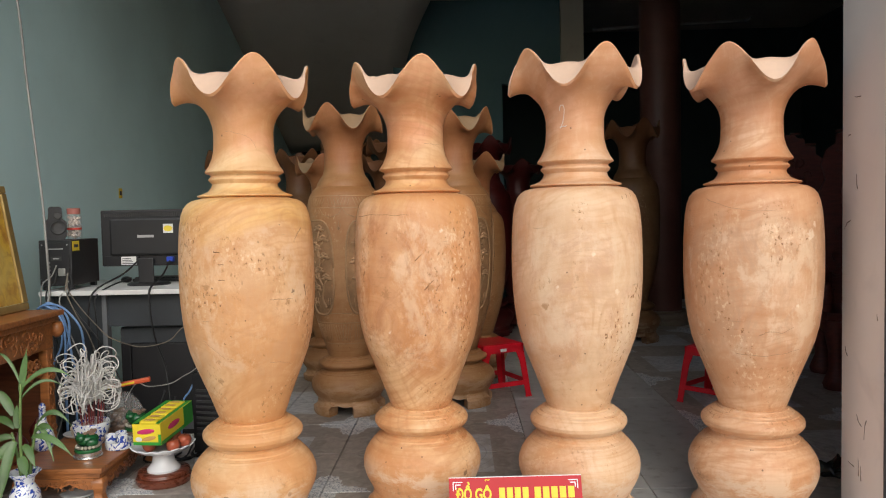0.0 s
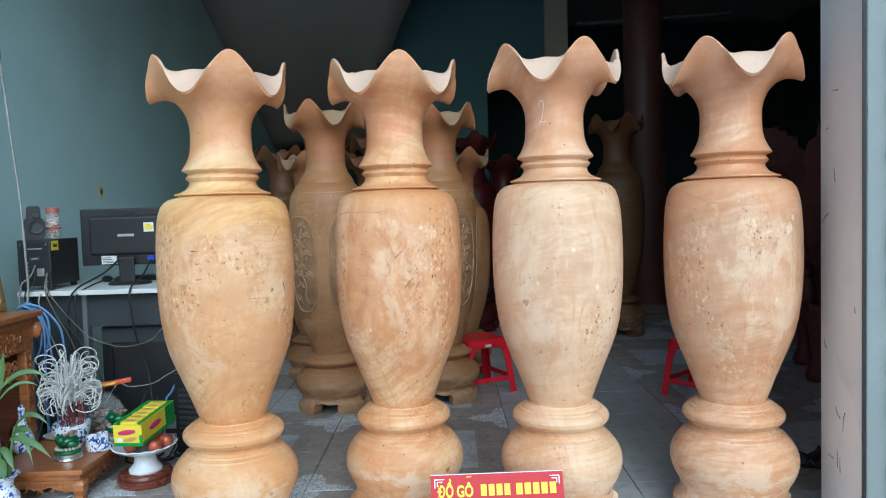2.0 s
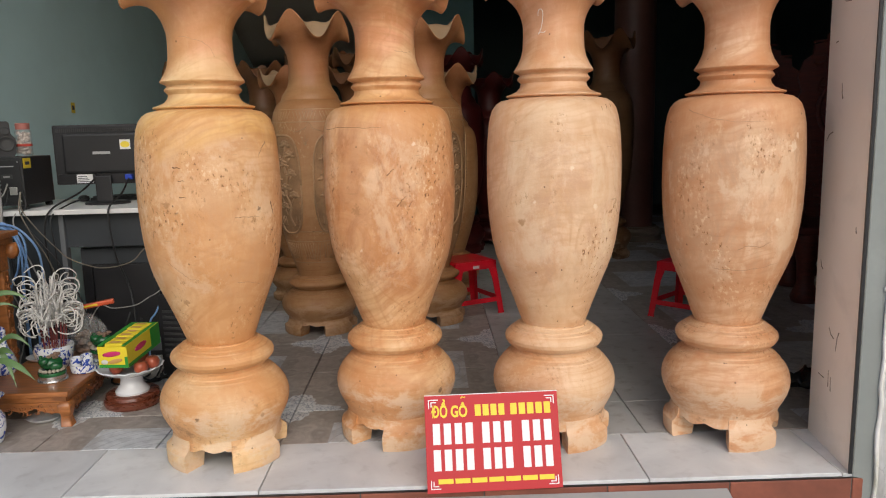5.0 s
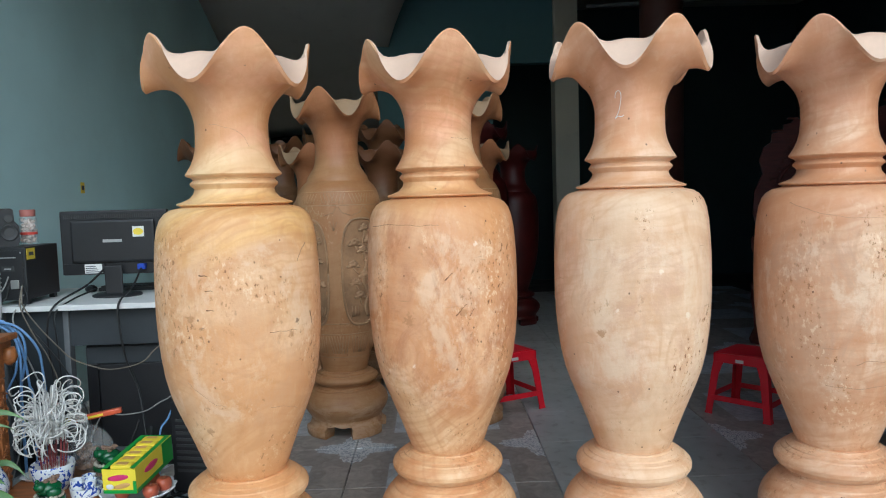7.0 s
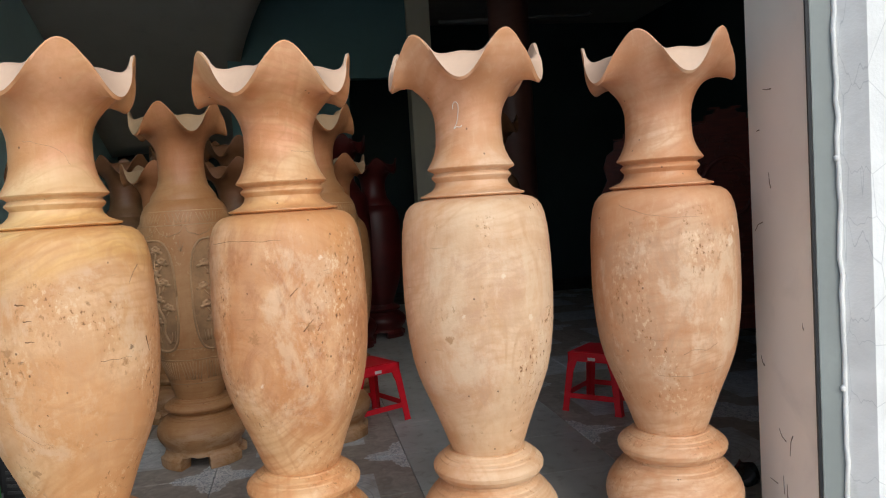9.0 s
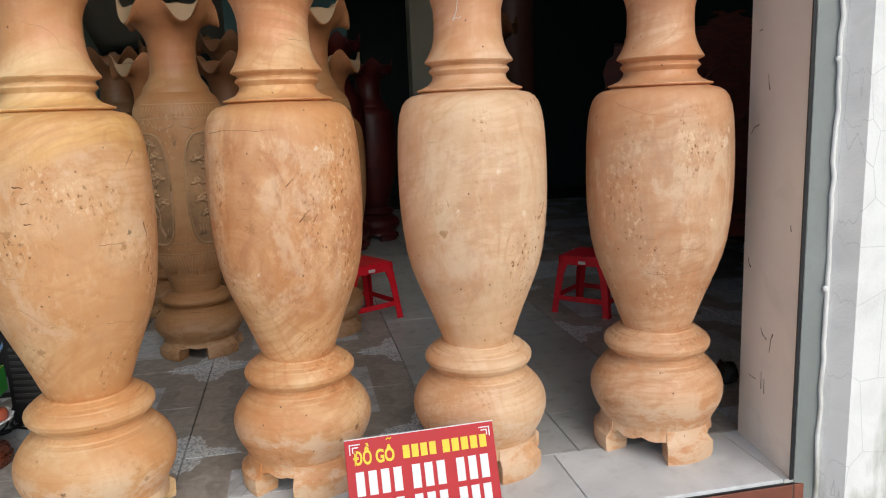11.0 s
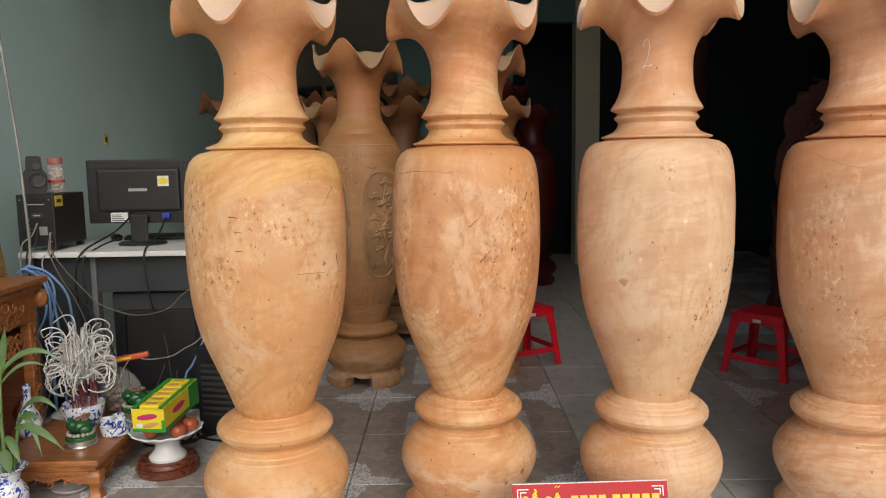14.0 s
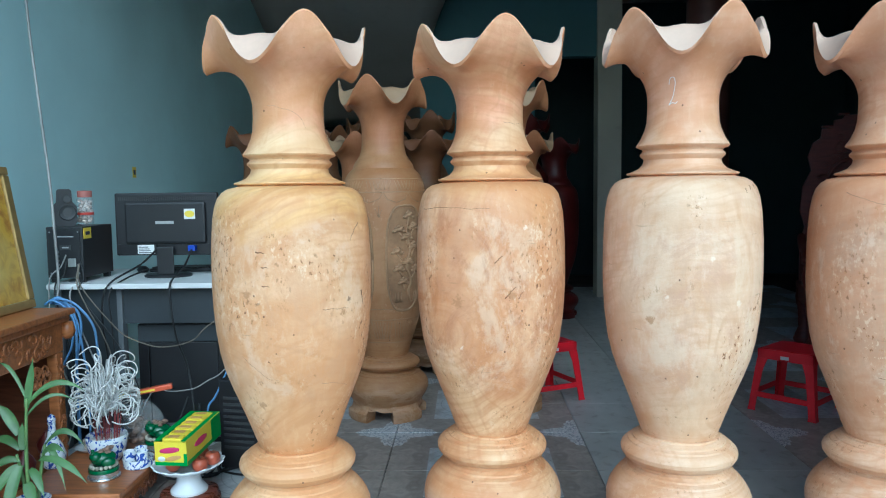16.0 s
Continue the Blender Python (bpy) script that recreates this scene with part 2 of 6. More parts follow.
wood_rose = raw_wood("raw_wood_rose", (0.77, 0.535, 0.345), (0.70, 0.415, 0.215), (2.4, 0.9, 1.1), (0.75, 0.495, 0.325),
                     [(-0.14, -0.18, 0.82, 0.016, STAIN), (-0.1, -0.21, 0.89, 0.012, CHALK), (0.1, -0.21, 0.87, 0.012, CHALK), (0.02, -0.235, 1.0, 0.01, CHALK)], 0.6, grain=0.75, stain=((0.61, 0.35, 0.21), 0.045), chalky=0.55, marks=0.85)
wood_brown = raw_wood("raw_wood_rosy_brown", (0.76, 0.525, 0.33), (0.66, 0.365, 0.19), (0.9, 2.6, 0.1), (0.69, 0.445, 0.285),
                      [(0.03, -0.175, 0.72, 0.013, STAIN), (0.035, -0.175, 0.722, 0.006, KNOT), (0.11, -0.2, 1.06, 0.024, CHALK), (0.13, -0.19, 1.09, 0.014, CHALK),
                       (0.06, -0.225, 0.82, 0.008, CHALK), (0.16, -0.16, 0.86, 0.012, CHALK)], 0.5, grain=0.7, stain=((0.54, 0.31, 0.18), 0.045), chalky=0.6, marks=0.8)
# Indoor vases: the same raw wood, with the room's dimness mixed into its colours.
wood_dusty_shaded = raw_wood("raw_wood_dusty_shaded", (0.44, 0.245, 0.11), (0.36, 0.18, 0.07), (1.9, 1.2, 0.3), (0.43, 0.215, 0.10), (), 0.06, grain=0.4, marks=0.08)
wood_deep_shade = raw_wood("raw_wood_deep_shade", (0.22, 0.12, 0.055), (0.17, 0.085, 0.035), (0.6, 0.2, 1.3), (0.18, 0.09, 0.04), (), 0.05, grain=0.35, marks=0.05)
# Darker ground paints the shade of the recess round the carved pines.
recess_shade = plain("carved_panel_recess_shade", (0.37, 0.205, 0.095), 0.8, grain=60, vary=0.3, bump=0.3)
wood_carving = plain("carved_wood_relief", (0.44, 0.26, 0.13), 0.65, grain=70, vary=0.25, bump=0.3)
lacquer_red = plain("red_lacquered_wood", (0.08, 0.007, 0.006), 0.45, grain=30, vary=0.25)


def stained(name, col, rough=0.3):
    """Varnished timber with long grain."""
    k = Mat(name, rough)
    g = k.noise(6.0, 5, k.mapped((1.5, 9, 9)), 0.6)
    f = k.noise(50.0, 3, k.mapped((1, 6, 6)))
    c = k.mix(k.ramp(g, 0.35, 0.65), tuple(v * 0.55 for v in col), col)
    return k.color(c).rough(g, rough - 0.08, rough + 0.15).bump(f, 0.1, 0.002).m


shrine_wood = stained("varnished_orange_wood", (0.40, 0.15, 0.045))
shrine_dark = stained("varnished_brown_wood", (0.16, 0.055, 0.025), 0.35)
rosewood = stained("dark_rosewood", (0.13, 0.022, 0.014), 0.5)
base_wood = stained("reddish_turned_wood", (0.18, 0.05, 0.025), 0.25)


def painted_wall(name, col, stain=0.25):
    k = Mat(name, 0.75)
    big, mid, fine = k.noise(0.9, 5), k.noise(5.0, 6, None, 0.5), k.noise(90.0, 2)
    c = k.mix(k.ramp(big, 0.35, 0.65), tuple(v * 0.86 for v in col), col)
    c = k.mix(k.math("MULTIPLY", k.ramp(mid, 0.58, 0.72), stain), c, tuple(v * 0.55 for v in col))
    h = k.math("ADD", k.math("MULTIPLY", fine, 0.3), mid)
    return k.color(c).bump(h, 0.12, 0.006).m


# One teal paint: bright for the lit left wall, darker copies carry indoor shade.
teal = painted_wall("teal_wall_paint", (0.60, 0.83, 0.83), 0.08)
teal_shaded = painted_wall("teal_wall_paint_shaded", (0.12, 0.23, 0.25), 0.15)
teal_deep_shade = painted_wall("teal_wall_paint_deep_shade", (0.04, 0.07, 0.075), 0.15)
cream = painted_wall("cream_wall_paint", (0.62, 0.58, 0.46))
grey_plaster = painted_wall("grey_plaster", (0.55, 0.50, 0.45))
beige_jamb = painted_wall("beige_jamb_paint", (0.88, 0.83, 0.75), 0.2)


def weathered_white():
    """Old whitewash with hairline cracks and green moss near the ground."""
    k = Mat("weathered_white_wall", 0.85)
    mid, fine = k.noise(6.0, 6, None, 0.6), k.noise(120.0, 2)
    crack = k.node("ShaderNodeTexVoronoi", Scale=5.0)
    crack.feature = "DISTANCE_TO_EDGE"
    k.link(k.mix(0.12, k.co, k.node("ShaderNodeTexNoise", Scale=4.0).outputs["Color"]), crack.inputs["Vector"])
    c = k.mix(k.ramp(mid, 0.4, 0.7), (0.88, 0.87, 0.84), (0.76, 0.75, 0.72))
    c = k.mix(k.math("MULTIPLY", k.ramp(crack.outputs["Distance"], 0.008, 0.0), 0.5), c, (0.45, 0.45, 0.44))
    z = k.node("ShaderNodeSeparateXYZ")
    k.link(k.co, z.inputs[0])
    moss = k.math("MULTIPLY", k.ramp(k.noise(7.0, 5, k.mapped((1, 1, 0.3))), 0.5, 0.7), k.ramp(z.outputs[2], 0.45, 0.0))
    c = k.mix(moss, c, (0.16, 0.17, 0.07))
    return k.color(c).bump(k.math("ADD", fine, mid), 0.25, 0.005).m


whitewash = weathered_white()
guide_grey = plain("grey_painted_strip", (0.30, 0.32, 0.30), 0.5, grain=60, vary=0.06)
terracotta = plain("terracotta_tile", (0.27, 0.085, 0.05), 0.6, grain=50, vary=0.2)
concrete = painted_wall("concrete_ground", (0.42, 0.41, 0.39), 0.4)
mortar = plain("dirty_mortar", (0.11, 0.10, 0.09), 0.9, grain=80, vary=0.3, bump=0.3)
column_paint = plain("brown_column_paint", (0.16, 0.065, 0.05), 0.45, grain=30, vary=0.12)
stone_base = plain("column_base_stone", (0.25, 0.2, 0.15), 0.6)


def slab_stone(name, col, dirt):
    """Pale glazed floor slab with dust, smears and dirty scuffs."""
    k = Mat(name, 0.3)
    info = k.node("ShaderNodeObjectInfo").outputs["Random"]
    big, mid, fine = k.noise(3.0, 5, None, 0.8), k.noise(14.0, 5, None, 0.4), k.noise(80.0, 3)
    c = k.mix(k.ramp(big, 0.35, 0.65), tuple(v * 0.8 for v in col), col)
    c = k.mix(k.math("MULTIPLY", k.ramp(mid, 0.55, 0.75), dirt), c, (0.17, 0.13, 0.10))
    c = k.mix(k.math("MULTIPLY", info, 0.2), c, (0.2, 0.19, 0.18))
    return k.color(c).rough(mid, 0.22, 0.55).bump(fine, 0.06, 0.002).m


threshold_stone = slab_stone("threshold_slab", (0.78, 0.79, 0.78), 0.2)
plain_tile = slab_stone("plain_floor_tile", (0.54, 0.54, 0.52), 0.5)


def flower_tile():
    """Glazed tile: a scalloped pale flower in one corner, brown marbling, and a pale square with rings in the opposite corner."""
    k = Mat("flower_pattern_tile", 0.3)
    s = k.node("ShaderNodeSeparateXYZ")
    k.link(k.co, s.inputs[0])
    x, y = s.outputs[0], s.outputs[1]
    dx, dy = k.math("SUBTRACT", 0.23, x), k.math("SUBTRACT", 0.25, y)
    d = k.math("SQRT", k.math("ADD", k.math("MULTIPLY", dx, dx), k.math("MULTIPLY", dy, dy)))
    ang = k.math("ARCTAN2", dy, dx)
    lobe = k.math("ADD", 0.155, k.math("MULTIPLY", k.math("COSINE", k.math("MULTIPLY", ang, 4.0)), 0.045))
    lobe = k.math("ADD", lobe, k.math("MULTIPLY", k.math("COSINE", k.math("MULTIPLY", ang, 28.0)), 0.007))
    flower = k.ramp(k.math("SUBTRACT", lobe, d), -0.002, 0.002)
    marble, fine = k.noise(12.0, 6, None, 1.5), k.noise(60.0, 3)
    brown = k.mix(k.ramp(marble, 0.35, 0.65), (0.27, 0.24, 0.21), (0.44, 0.40, 0.355))
    ex, ey = k.math("ADD", x, 0.23), k.math("ADD", y, 0.25)
    far = k.math("MAXIMUM", ex, ey)
    rings = k.math("SQRT", k.math("ADD", k.math("MULTIPLY", ex, ex), k.math("MULTIPLY", ey, ey)))
    line = k.ramp(k.math("ABSOLUTE", k.math("SINE", k.math("MULTIPLY", rings, 75.0))), 0.25, 0.1)
    edge = k.ramp(k.math("ABSOLUTE", k.math("SUBTRACT", far, 0.262)), 0.005, 0.003)
    pale = k.mix(k.ramp(marble, 0.4, 0.7), (0.62, 0.64, 0.65), (0.44, 0.46, 0.48))
    pale = k.mix(k.math("MULTIPLY", line, 0.4), pale, (0.19, 0.2, 0.22))
    pale = k.mix(k.math("MULTIPLY", edge, 0.7), pale, (0.55, 0.55, 0.53))
    c = k.mix(k.ramp(far, 0.281, 0.278), brown, pale)
    curl = k.noise(22.0, 1, None, 3.0)
    petal = k.mix(k.ramp(k.math("ABSOLUTE", k.math("SUBTRACT", curl, 0.5)), 0.05, 0.02), (0.72, 0.73, 0.72), (0.26, 0.30, 0.35))
    c = k.mix(flower, c, petal)
    dirt = k.noise(6.0, 5, k.mapped((1, 1, 1)), 0.6)
    c = k.mix(k.math("MULTIPLY", k.ramp(dirt, 0.5, 0.68), 0.4), c, (0.21, 0.18, 0.15))
    return k.color(c).rough(dirt, 0.22, 0.5).bump(fine, 0.05, 0.002).m


tile_pattern = flower_tile()
plastic_red = plain("red_plastic", (0.74, 0.012, 0.028), 0.32, grain=60, vary=0.08, bump=0.04)
plastic_black = plain("black_plastic", (0.016, 0.016, 0.018), 0.45, grain=90, vary=0.15)
sub_black = plain("black_vinyl_box", (0.020, 0.021, 0.023), 0.5, grain=120, vary=0.2, bump=0.2)
desk_white = plain("white_laminate", (0.68, 0.68, 0.67), 0.4, vary=0.06)
desk_grey = plain("dark_grey_laminate", (0.032, 0.038, 0.044), 0.5, vary=0.1)
desk_mid = plain("mid_grey_metal", (0.13, 0.14, 0.15), 0.45, vary=0.1)
black_panel = plain("black_panel", (0.012, 0.012, 0.014), 0.4, vary=0.2)
grille = plain("dark_grille", (0.05, 0.05, 0.05), 0.6)
metal = plain("dull_metal", (0.5, 0.5, 0.48), 0.4, 0.8)
silver_bar = plain("silver_print", (0.42, 0.42, 0.42), 0.4)
label_white = plain("white_paper_label", (0.72, 0.72, 0.70), 0.6, vary=0.05)
label_yellow = plain("yellow_sticker", (0.80, 0.62, 0.05), 0.5, vary=0.06)
print_dark = plain("dark_print", (0.06, 0.06, 0.07), 0.6)
print_red = plain("red_print", (0.5, 0.05, 0.03), 0.5)
plug_blue = plain("blue_plug", (0.02, 0.06, 0.45), 0.4)
cable_black = plain("black_cable", (0.015, 0.015, 0.016), 0.5)
cable_blue = plain("blue_cable", (0.20, 0.36, 0.66), 0.45)
cable_grey = plain("grey_cable", (0.33, 0.32, 0.30), 0.5)
incense_ash = plain("white_incense_ash", (0.74, 0.73, 0.70), 0.8, vary=0.12)
incense_red = plain("red_incense_stems", (0.25, 0.05, 0.05), 0.7)
porcelain = plain("white_porcelain", (0.74, 0.76, 0.78), 0.12, vary=0.04, bump=0.0)


def blue_china():
    k = Mat("blue_and_white_porcelain", 0.12)
    a = k.noise(30.0, 2, None, 2.2)
    c = k.mix(k.ramp(a, 0.53, 0.57), (0.72, 0.75, 0.78), (0.03, 0.07, 0.36))
    return k.color(c).m


china = blue_china()
toad_green = plain("green_glaze", (0.02, 0.14, 0.045), 0.2, grain=25, vary=0.4)
pebble = plain("pale_beads", (0.52, 0.47, 0.38), 0.5, vary=0.2)
toad_brown = plain("brown_coral", (0.30, 0.19, 0.13), 0.6, grain=60, vary=0.35, bump=0.4)
tin = plain("silver_tin", (0.55, 0.56, 0.55), 0.25, 0.8)
garlic = plain("garlic_skin", (0.62, 0.52, 0.43), 0.6, vary=0.2)
fruit = plain("red_apple_skin", (0.50, 0.12, 0.06), 0.3, grain=20, vary=0.35)
carton_yellow = plain("yellow_carton", (0.82, 0.66, 0.03), 0.4, vary=0.06)
carton_green = plain("green_carton", (0.03, 0.30, 0.035), 0.4, vary=0.08)
carton_red = plain("magenta_print", (0.62, 0.03, 0.16), 0.4)
carton_tan = plain("tan_print", (0.66, 0.38, 0.12), 0.5)
snack_red = plain("orange_red_wrapper", (0.62, 0.10, 0.03), 0.3, vary=0.15)
leaf_mat = plain("lucky_bamboo_leaf", (0.10, 0.19, 0.055), 0.4, grain=30, vary=0.3)
stem_mat = plain("bamboo_stem", (0.17, 0.27, 0.08), 0.45, vary=0.2)
gold = plain("gilt_frame", (0.46, 0.33, 0.12), 0.4, 0.5, vary=0.2)
bag_black = plain("black_plastic_sheet", (0.018, 0.022, 0.024), 0.25)
sign_red = plain("red_sign_print", (0.50, 0.003, 0.010), 0.5, vary=0.04, bump=0.02)
sign_white = plain("white_sign_print", (0.82, 0.82, 0.82), 0.4, vary=0.02)
sign_yellow = plain("yellow_sign_print", (0.85, 0.62, 0.02), 0.4, vary=0.02)
chalk = plain("white_chalk_line", (0.80, 0.74, 0.66), 0.9, vary=0.1)


def gold_picture():
    k = Mat("gold_picture_print", 0.45)
    a, b = k.noise(14.0, 5, None, 1.5), k.noise(3.0, 3)
    c = k.mix(k.ramp(a, 0.4, 0.62), (0.66, 0.42, 0.05), (0.40, 0.19, 0.03))
    return k.color(k.mix(k.ramp(b, 0.5, 0.7), c, (0.70, 0.55, 0.16))).m


picture_print = gold_picture()


def clear_bag():
    k = Mat("clear_plastic_bag", 0.12)
    k.b.inputs["Base Color"].default_value = (0.85, 0.86, 0.86, 1)
    k.b.inputs["Alpha"].default_value = 0.16
    return k.bump(k.noise(14.0, 4, None, 1.0), 0.8, 0.02).m


film_clear = clear_bag()


# ---- building helpers ----
def part(name, bm, material, parent=None, label="", smooth=False):
    """Link a bmesh as one mesh object, under a thing or a part where one is given."""
    bmesh.ops.recalc_face_normals(bm, faces=bm.faces)
    me = bpy.data.meshes.new(name)
    if smooth:
        for f in bm.faces:
            f.smooth = True
    bm.to_mesh(me)
    bm.free()
    me.materials.append(material)
    ob = new(name, me)
    if smooth and smooth != True:
        me.set_sharp_from_angle(angle=radians(smooth))
    ob.parent = parent
    if label:
        ob["label"] = label
    return ob


def shared(name, me, parent, m):
    ob = new(name, me)
    ob.parent = parent
    ob.matrix_basis = m
    return ob


def thing(name, m, label, category, group="", kind=""):
    ob = new(name)
    ob.empty_display_size = 0.05
    ob.matrix_basis = m
    return tagged(ob, label, category, group, kind)


def box(bm, x0, x1, y0, y1, z0, z1, bevel=0.0, m=None):
    vs = bmesh.ops.create_cube(bm, size=1.0)["verts"]
    t = Matrix.Translation(((x0 + x1) / 2, (y0 + y1) / 2, (z0 + z1) / 2)) @ Matrix.Diagonal((x1 - x0, y1 - y0, z1 - z0, 1))
    bmesh.ops.transform(bm, matrix=(m @ t) if m else t, verts=vs)
    if bevel > 0:
        es = list({e for v in vs for e in v.link_edges})
        bmesh.ops.bevel(bm, geom=es, offset=bevel, segments=2, affect="EDGES", profile=0.6)
    return bm


def boxed(*a, **k):
    return box(bmesh.new(), *a, **k)


def lathe(profile, seg=48, bm=None, m=None, closed=True):
    """Turn (radius, height) pairs round the z axis."""
    bm = bm or bmesh.new()
    rows = []
    for r, z in profile:
        row = []
        for i in range(seg):
            a = 2 * math.pi * i / seg
            p = Vector((r * math.sin(a), -r * math.cos(a), z))
            row.append(bm.verts.new(m @ p if m else p))
        rows.append(row)
    for a, b in zip(rows, rows[1:]):
        for i in range(seg):
            j = (i + 1) % seg
            bm.faces.new((a[i], a[j], b[j], b[i]))
    if closed:
        bm.faces.new(rows[0])
        bm.faces.new(rows[-1])
    return bm


def tube(bm, pts, r, seg=6, taper=1.0):
    """Sweep a round section along points."""
    pts = [Vector(p) for p in pts]
    rows = []
    side = Vector((0.31, 0.87, 0.38))
    for i, p in enumerate(pts):
        d = (pts[min(i + 1, len(pts) - 1)] - pts[max(i - 1, 0)]).normalized()
        u = d.cross(side)
        if u.length < 1e-4:
            u = d.cross(Vector((1, 0, 0)))
        u.normalize()
        v = d.cross(u)
        q = r * (1 + (taper - 1) * i / (len(pts) - 1))
        rows.append([bm.verts.new(p + q * (math.cos(2 * math.pi * k / seg) * u + math.sin(2 * math.pi * k / seg) * v)) for k in range(seg)])
    for a, b in zip(rows, rows[1:]):
        for k in range(seg):
            bm.faces.new((a[k], a[(k + 1) % seg], b[(k + 1) % seg], b[k]))
    bm.faces.new(rows[0])
    bm.faces.new(rows[-1])
    return bm


def smooth_line(ctrl, n=8):
    """Catmull-Rom points through control points."""
    c = [Vector(p) for p in ctrl]
    c = [2 * c[0] - c[1]] + c + [2 * c[-1] - c[-2]]
    out = []
    for i in range(1, len(c) - 2):
        for k in range(n):
            t = k / n
            p0, p1, p2, p3 = c[i - 1:i + 3]
            out.append(0.5 * ((2 * p1) + (p2 - p0) * t + (2 * p0 - 5 * p1 + 4 * p2 - p3) * t * t + (3 * p1 - p0 - 3 * p2 + p3) * t ** 3))
    return out + [c[-2]]


def prism(bm, foot, z0, z1):
    lo = [bm.verts.new((x, y, z0)) for x, y in foot]
    hi = [bm.verts.new((x, y, z1)) for x, y in foot]
    n = len(foot)
    for i in range(n):
        bm.faces.new((lo[i], lo[(i + 1) % n], hi[(i + 1) % n], hi[i]))
    bm.faces.new(lo)
    bm.faces.new(hi)
    return bm


def slab_shape(bm, outline, thick, m=None):
    """A flat outline in the xz plane made thick along y."""
    a = [bm.verts.new((x, -thick / 2, z)) for x, z in outline]
    b = [bm.verts.new((x, thick / 2, z)) for x, z in outline]
    n = len(outline)
    for i in range(n):
        bm.faces.new((a[i], a[(i + 1) % n], b[(i + 1) % n], b[i]))
    bm.faces.new(a)
    bm.faces.new(b)
    if m:
        bmesh.ops.transform(bm, matrix=m, verts=a + b)
    return bm


def blob(bm, c, r, sub=2, m=None):
    vs = bmesh.ops.create_icosphere(bm, subdivisions=sub, radius=1.0)["verts"]
    r = r if isinstance(r, tuple) else (r, r, r)
    t = Matrix.Translation(c) @ (m or Matrix()) @ Matrix.Diagonal((*r, 1))
    bmesh.ops.transform(bm, matrix=t, verts=vs)
    return bm


def setting(name, bm, material, label, category, smooth=False):
    ob = part(name, bm, material, None, label, smooth)
    ob.matrix_basis = BASIS
    return tagged(ob, label, category, kind="structure")


# ---- the house: floor, walls, ceiling ----
floor = setting("floor", boxed(-2.42, 5.0, 2.405, 11.0, -0.20, -0.014), mortar, "dirty mortar bed under glazed floor tiles", "floor")
setting("ground", boxed(-60, 60, -60, 60, -0.45, -0.205), concrete, "grey concrete ground outside the shop", "ground")
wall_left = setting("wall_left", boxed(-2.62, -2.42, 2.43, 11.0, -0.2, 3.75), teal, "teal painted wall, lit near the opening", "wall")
setting("wall_outer", boxed(-6.0, -2.622, 2.43, 2.63, -0.2, 6.0), whitewash, "whitewashed shop front wall", "wall")
# Unseen lintel, its height set by how much skylight should reach indoors.
setting("wall_lintel_unseen", boxed(-2.62, 1.46, 2.43, 2.70, 3.45, 6.0), whitewash, "unseen whitewashed wall over the opening, height set to limit light", "wall")
setting("wall_back", boxed(-2.62, 5.0, 11.0, 11.2, -0.2, 3.75), teal_deep_shade, "teal rear wall, coloured near black for indoor shade", "wall")
setting("wall_right", boxed(5.0, 5.2, 2.60, 11.2, -0.2, 3.75), teal_deep_shade, "teal side wall, coloured near black for indoor shade", "wall")
setting("ceiling", boxed(-2.62, 5.2, 2.70, 11.2, 3.75, 3.95), grey_plaster, "grey plastered ceiling", "ceiling")
bm = bmesh.new()
prism(bm, [(1.33, 2.418), (1.372, 2.771), (5.0, 2.771), (5.0, 2.47), (1.42, 2.47), (1.42, 2.418)], -0.004, 6.0)
setting("wall_jamb", bm, beige_jamb, "scuffed beige painted door jamb", "wall")
bm = bmesh.new()
prism(bm, [(1.338, 2.414), (1.392, 2.390), (1.42, 2.414)], -0.2, 6.0)
setting("trim_jamb", bm, guide_grey, "grey painted strip along the jamb", "trim")
# Narrow black strip placed where a dark groove runs beside the grey band.
bm = bmesh.new()
prism(bm, [(1.334, 2.412), (1.336, 2.4165), (1.322, 2.4165), (1.322, 2.411)], -0.002, 6.0)
setting("trim_gap", bm, plastic_black, "thin black strip put in for the dark jamb groove", "trim")
bm = bmesh.new()
prism(bm, [(1.394, 2.389), (1.436, 2.312), (6.0, 2.312), (6.0, 2.468), (1.424, 2.468)], -0.2, 6.0)
rnd = random.Random(4)
setting("wall_front", bm, whitewash, "weathered white plaster pier with cracks and moss", "wall")
jamb = bpy.data.objects["wall_jamb"]
for v, z, dv, dz in ((2.62, 1.52, 0.05, 0.006), (2.70, 1.40, 0.02, -0.004), (2.64, 1.21, 0.012, 0.05), (2.70, 1.10, 0.05, -0.03), (2.60, 0.40, 0.04, 0.03), (2.56, 0.43, 0.02, -0.07),
                     (2.62, 0.22, 0.004, 0.06), (2.60, 0.21, 0.004, 0.05), (2.66, 0.24, 0.05, 0.002), (2.48, 0.78, 0.006, 0.02), (2.72, 0.62, 0.02, 0.03)):
    face = lambda q: 1.33 + (q - 2.418) * 0.042 / 0.353 - 0.0004
    bm = tube(bmesh.new(), [(face(v), v, z), (face(v + dv * 0.6), v + dv * 0.6, z + dz * 0.3), (face(v + dv), v + dv, z + dz)], 0.0022, 5, 0.4)
    part("scuff", bm, stone_base, jamb)
# ragged bead of white plaster down the edge of the pier
bm = bmesh.new()
line = [(1.393 + rnd.uniform(-0.005, 0.003), 2.384 + rnd.uniform(-0.003, 0.002), -0.2 + 0.05 * i) for i in range(60)]
tube(bm, line, 0.007, 6)
for z in (1.285, 0.62):
    blob(bm, (1.388, 2.384, z), (0.010, 0.008, 0.012), 1)
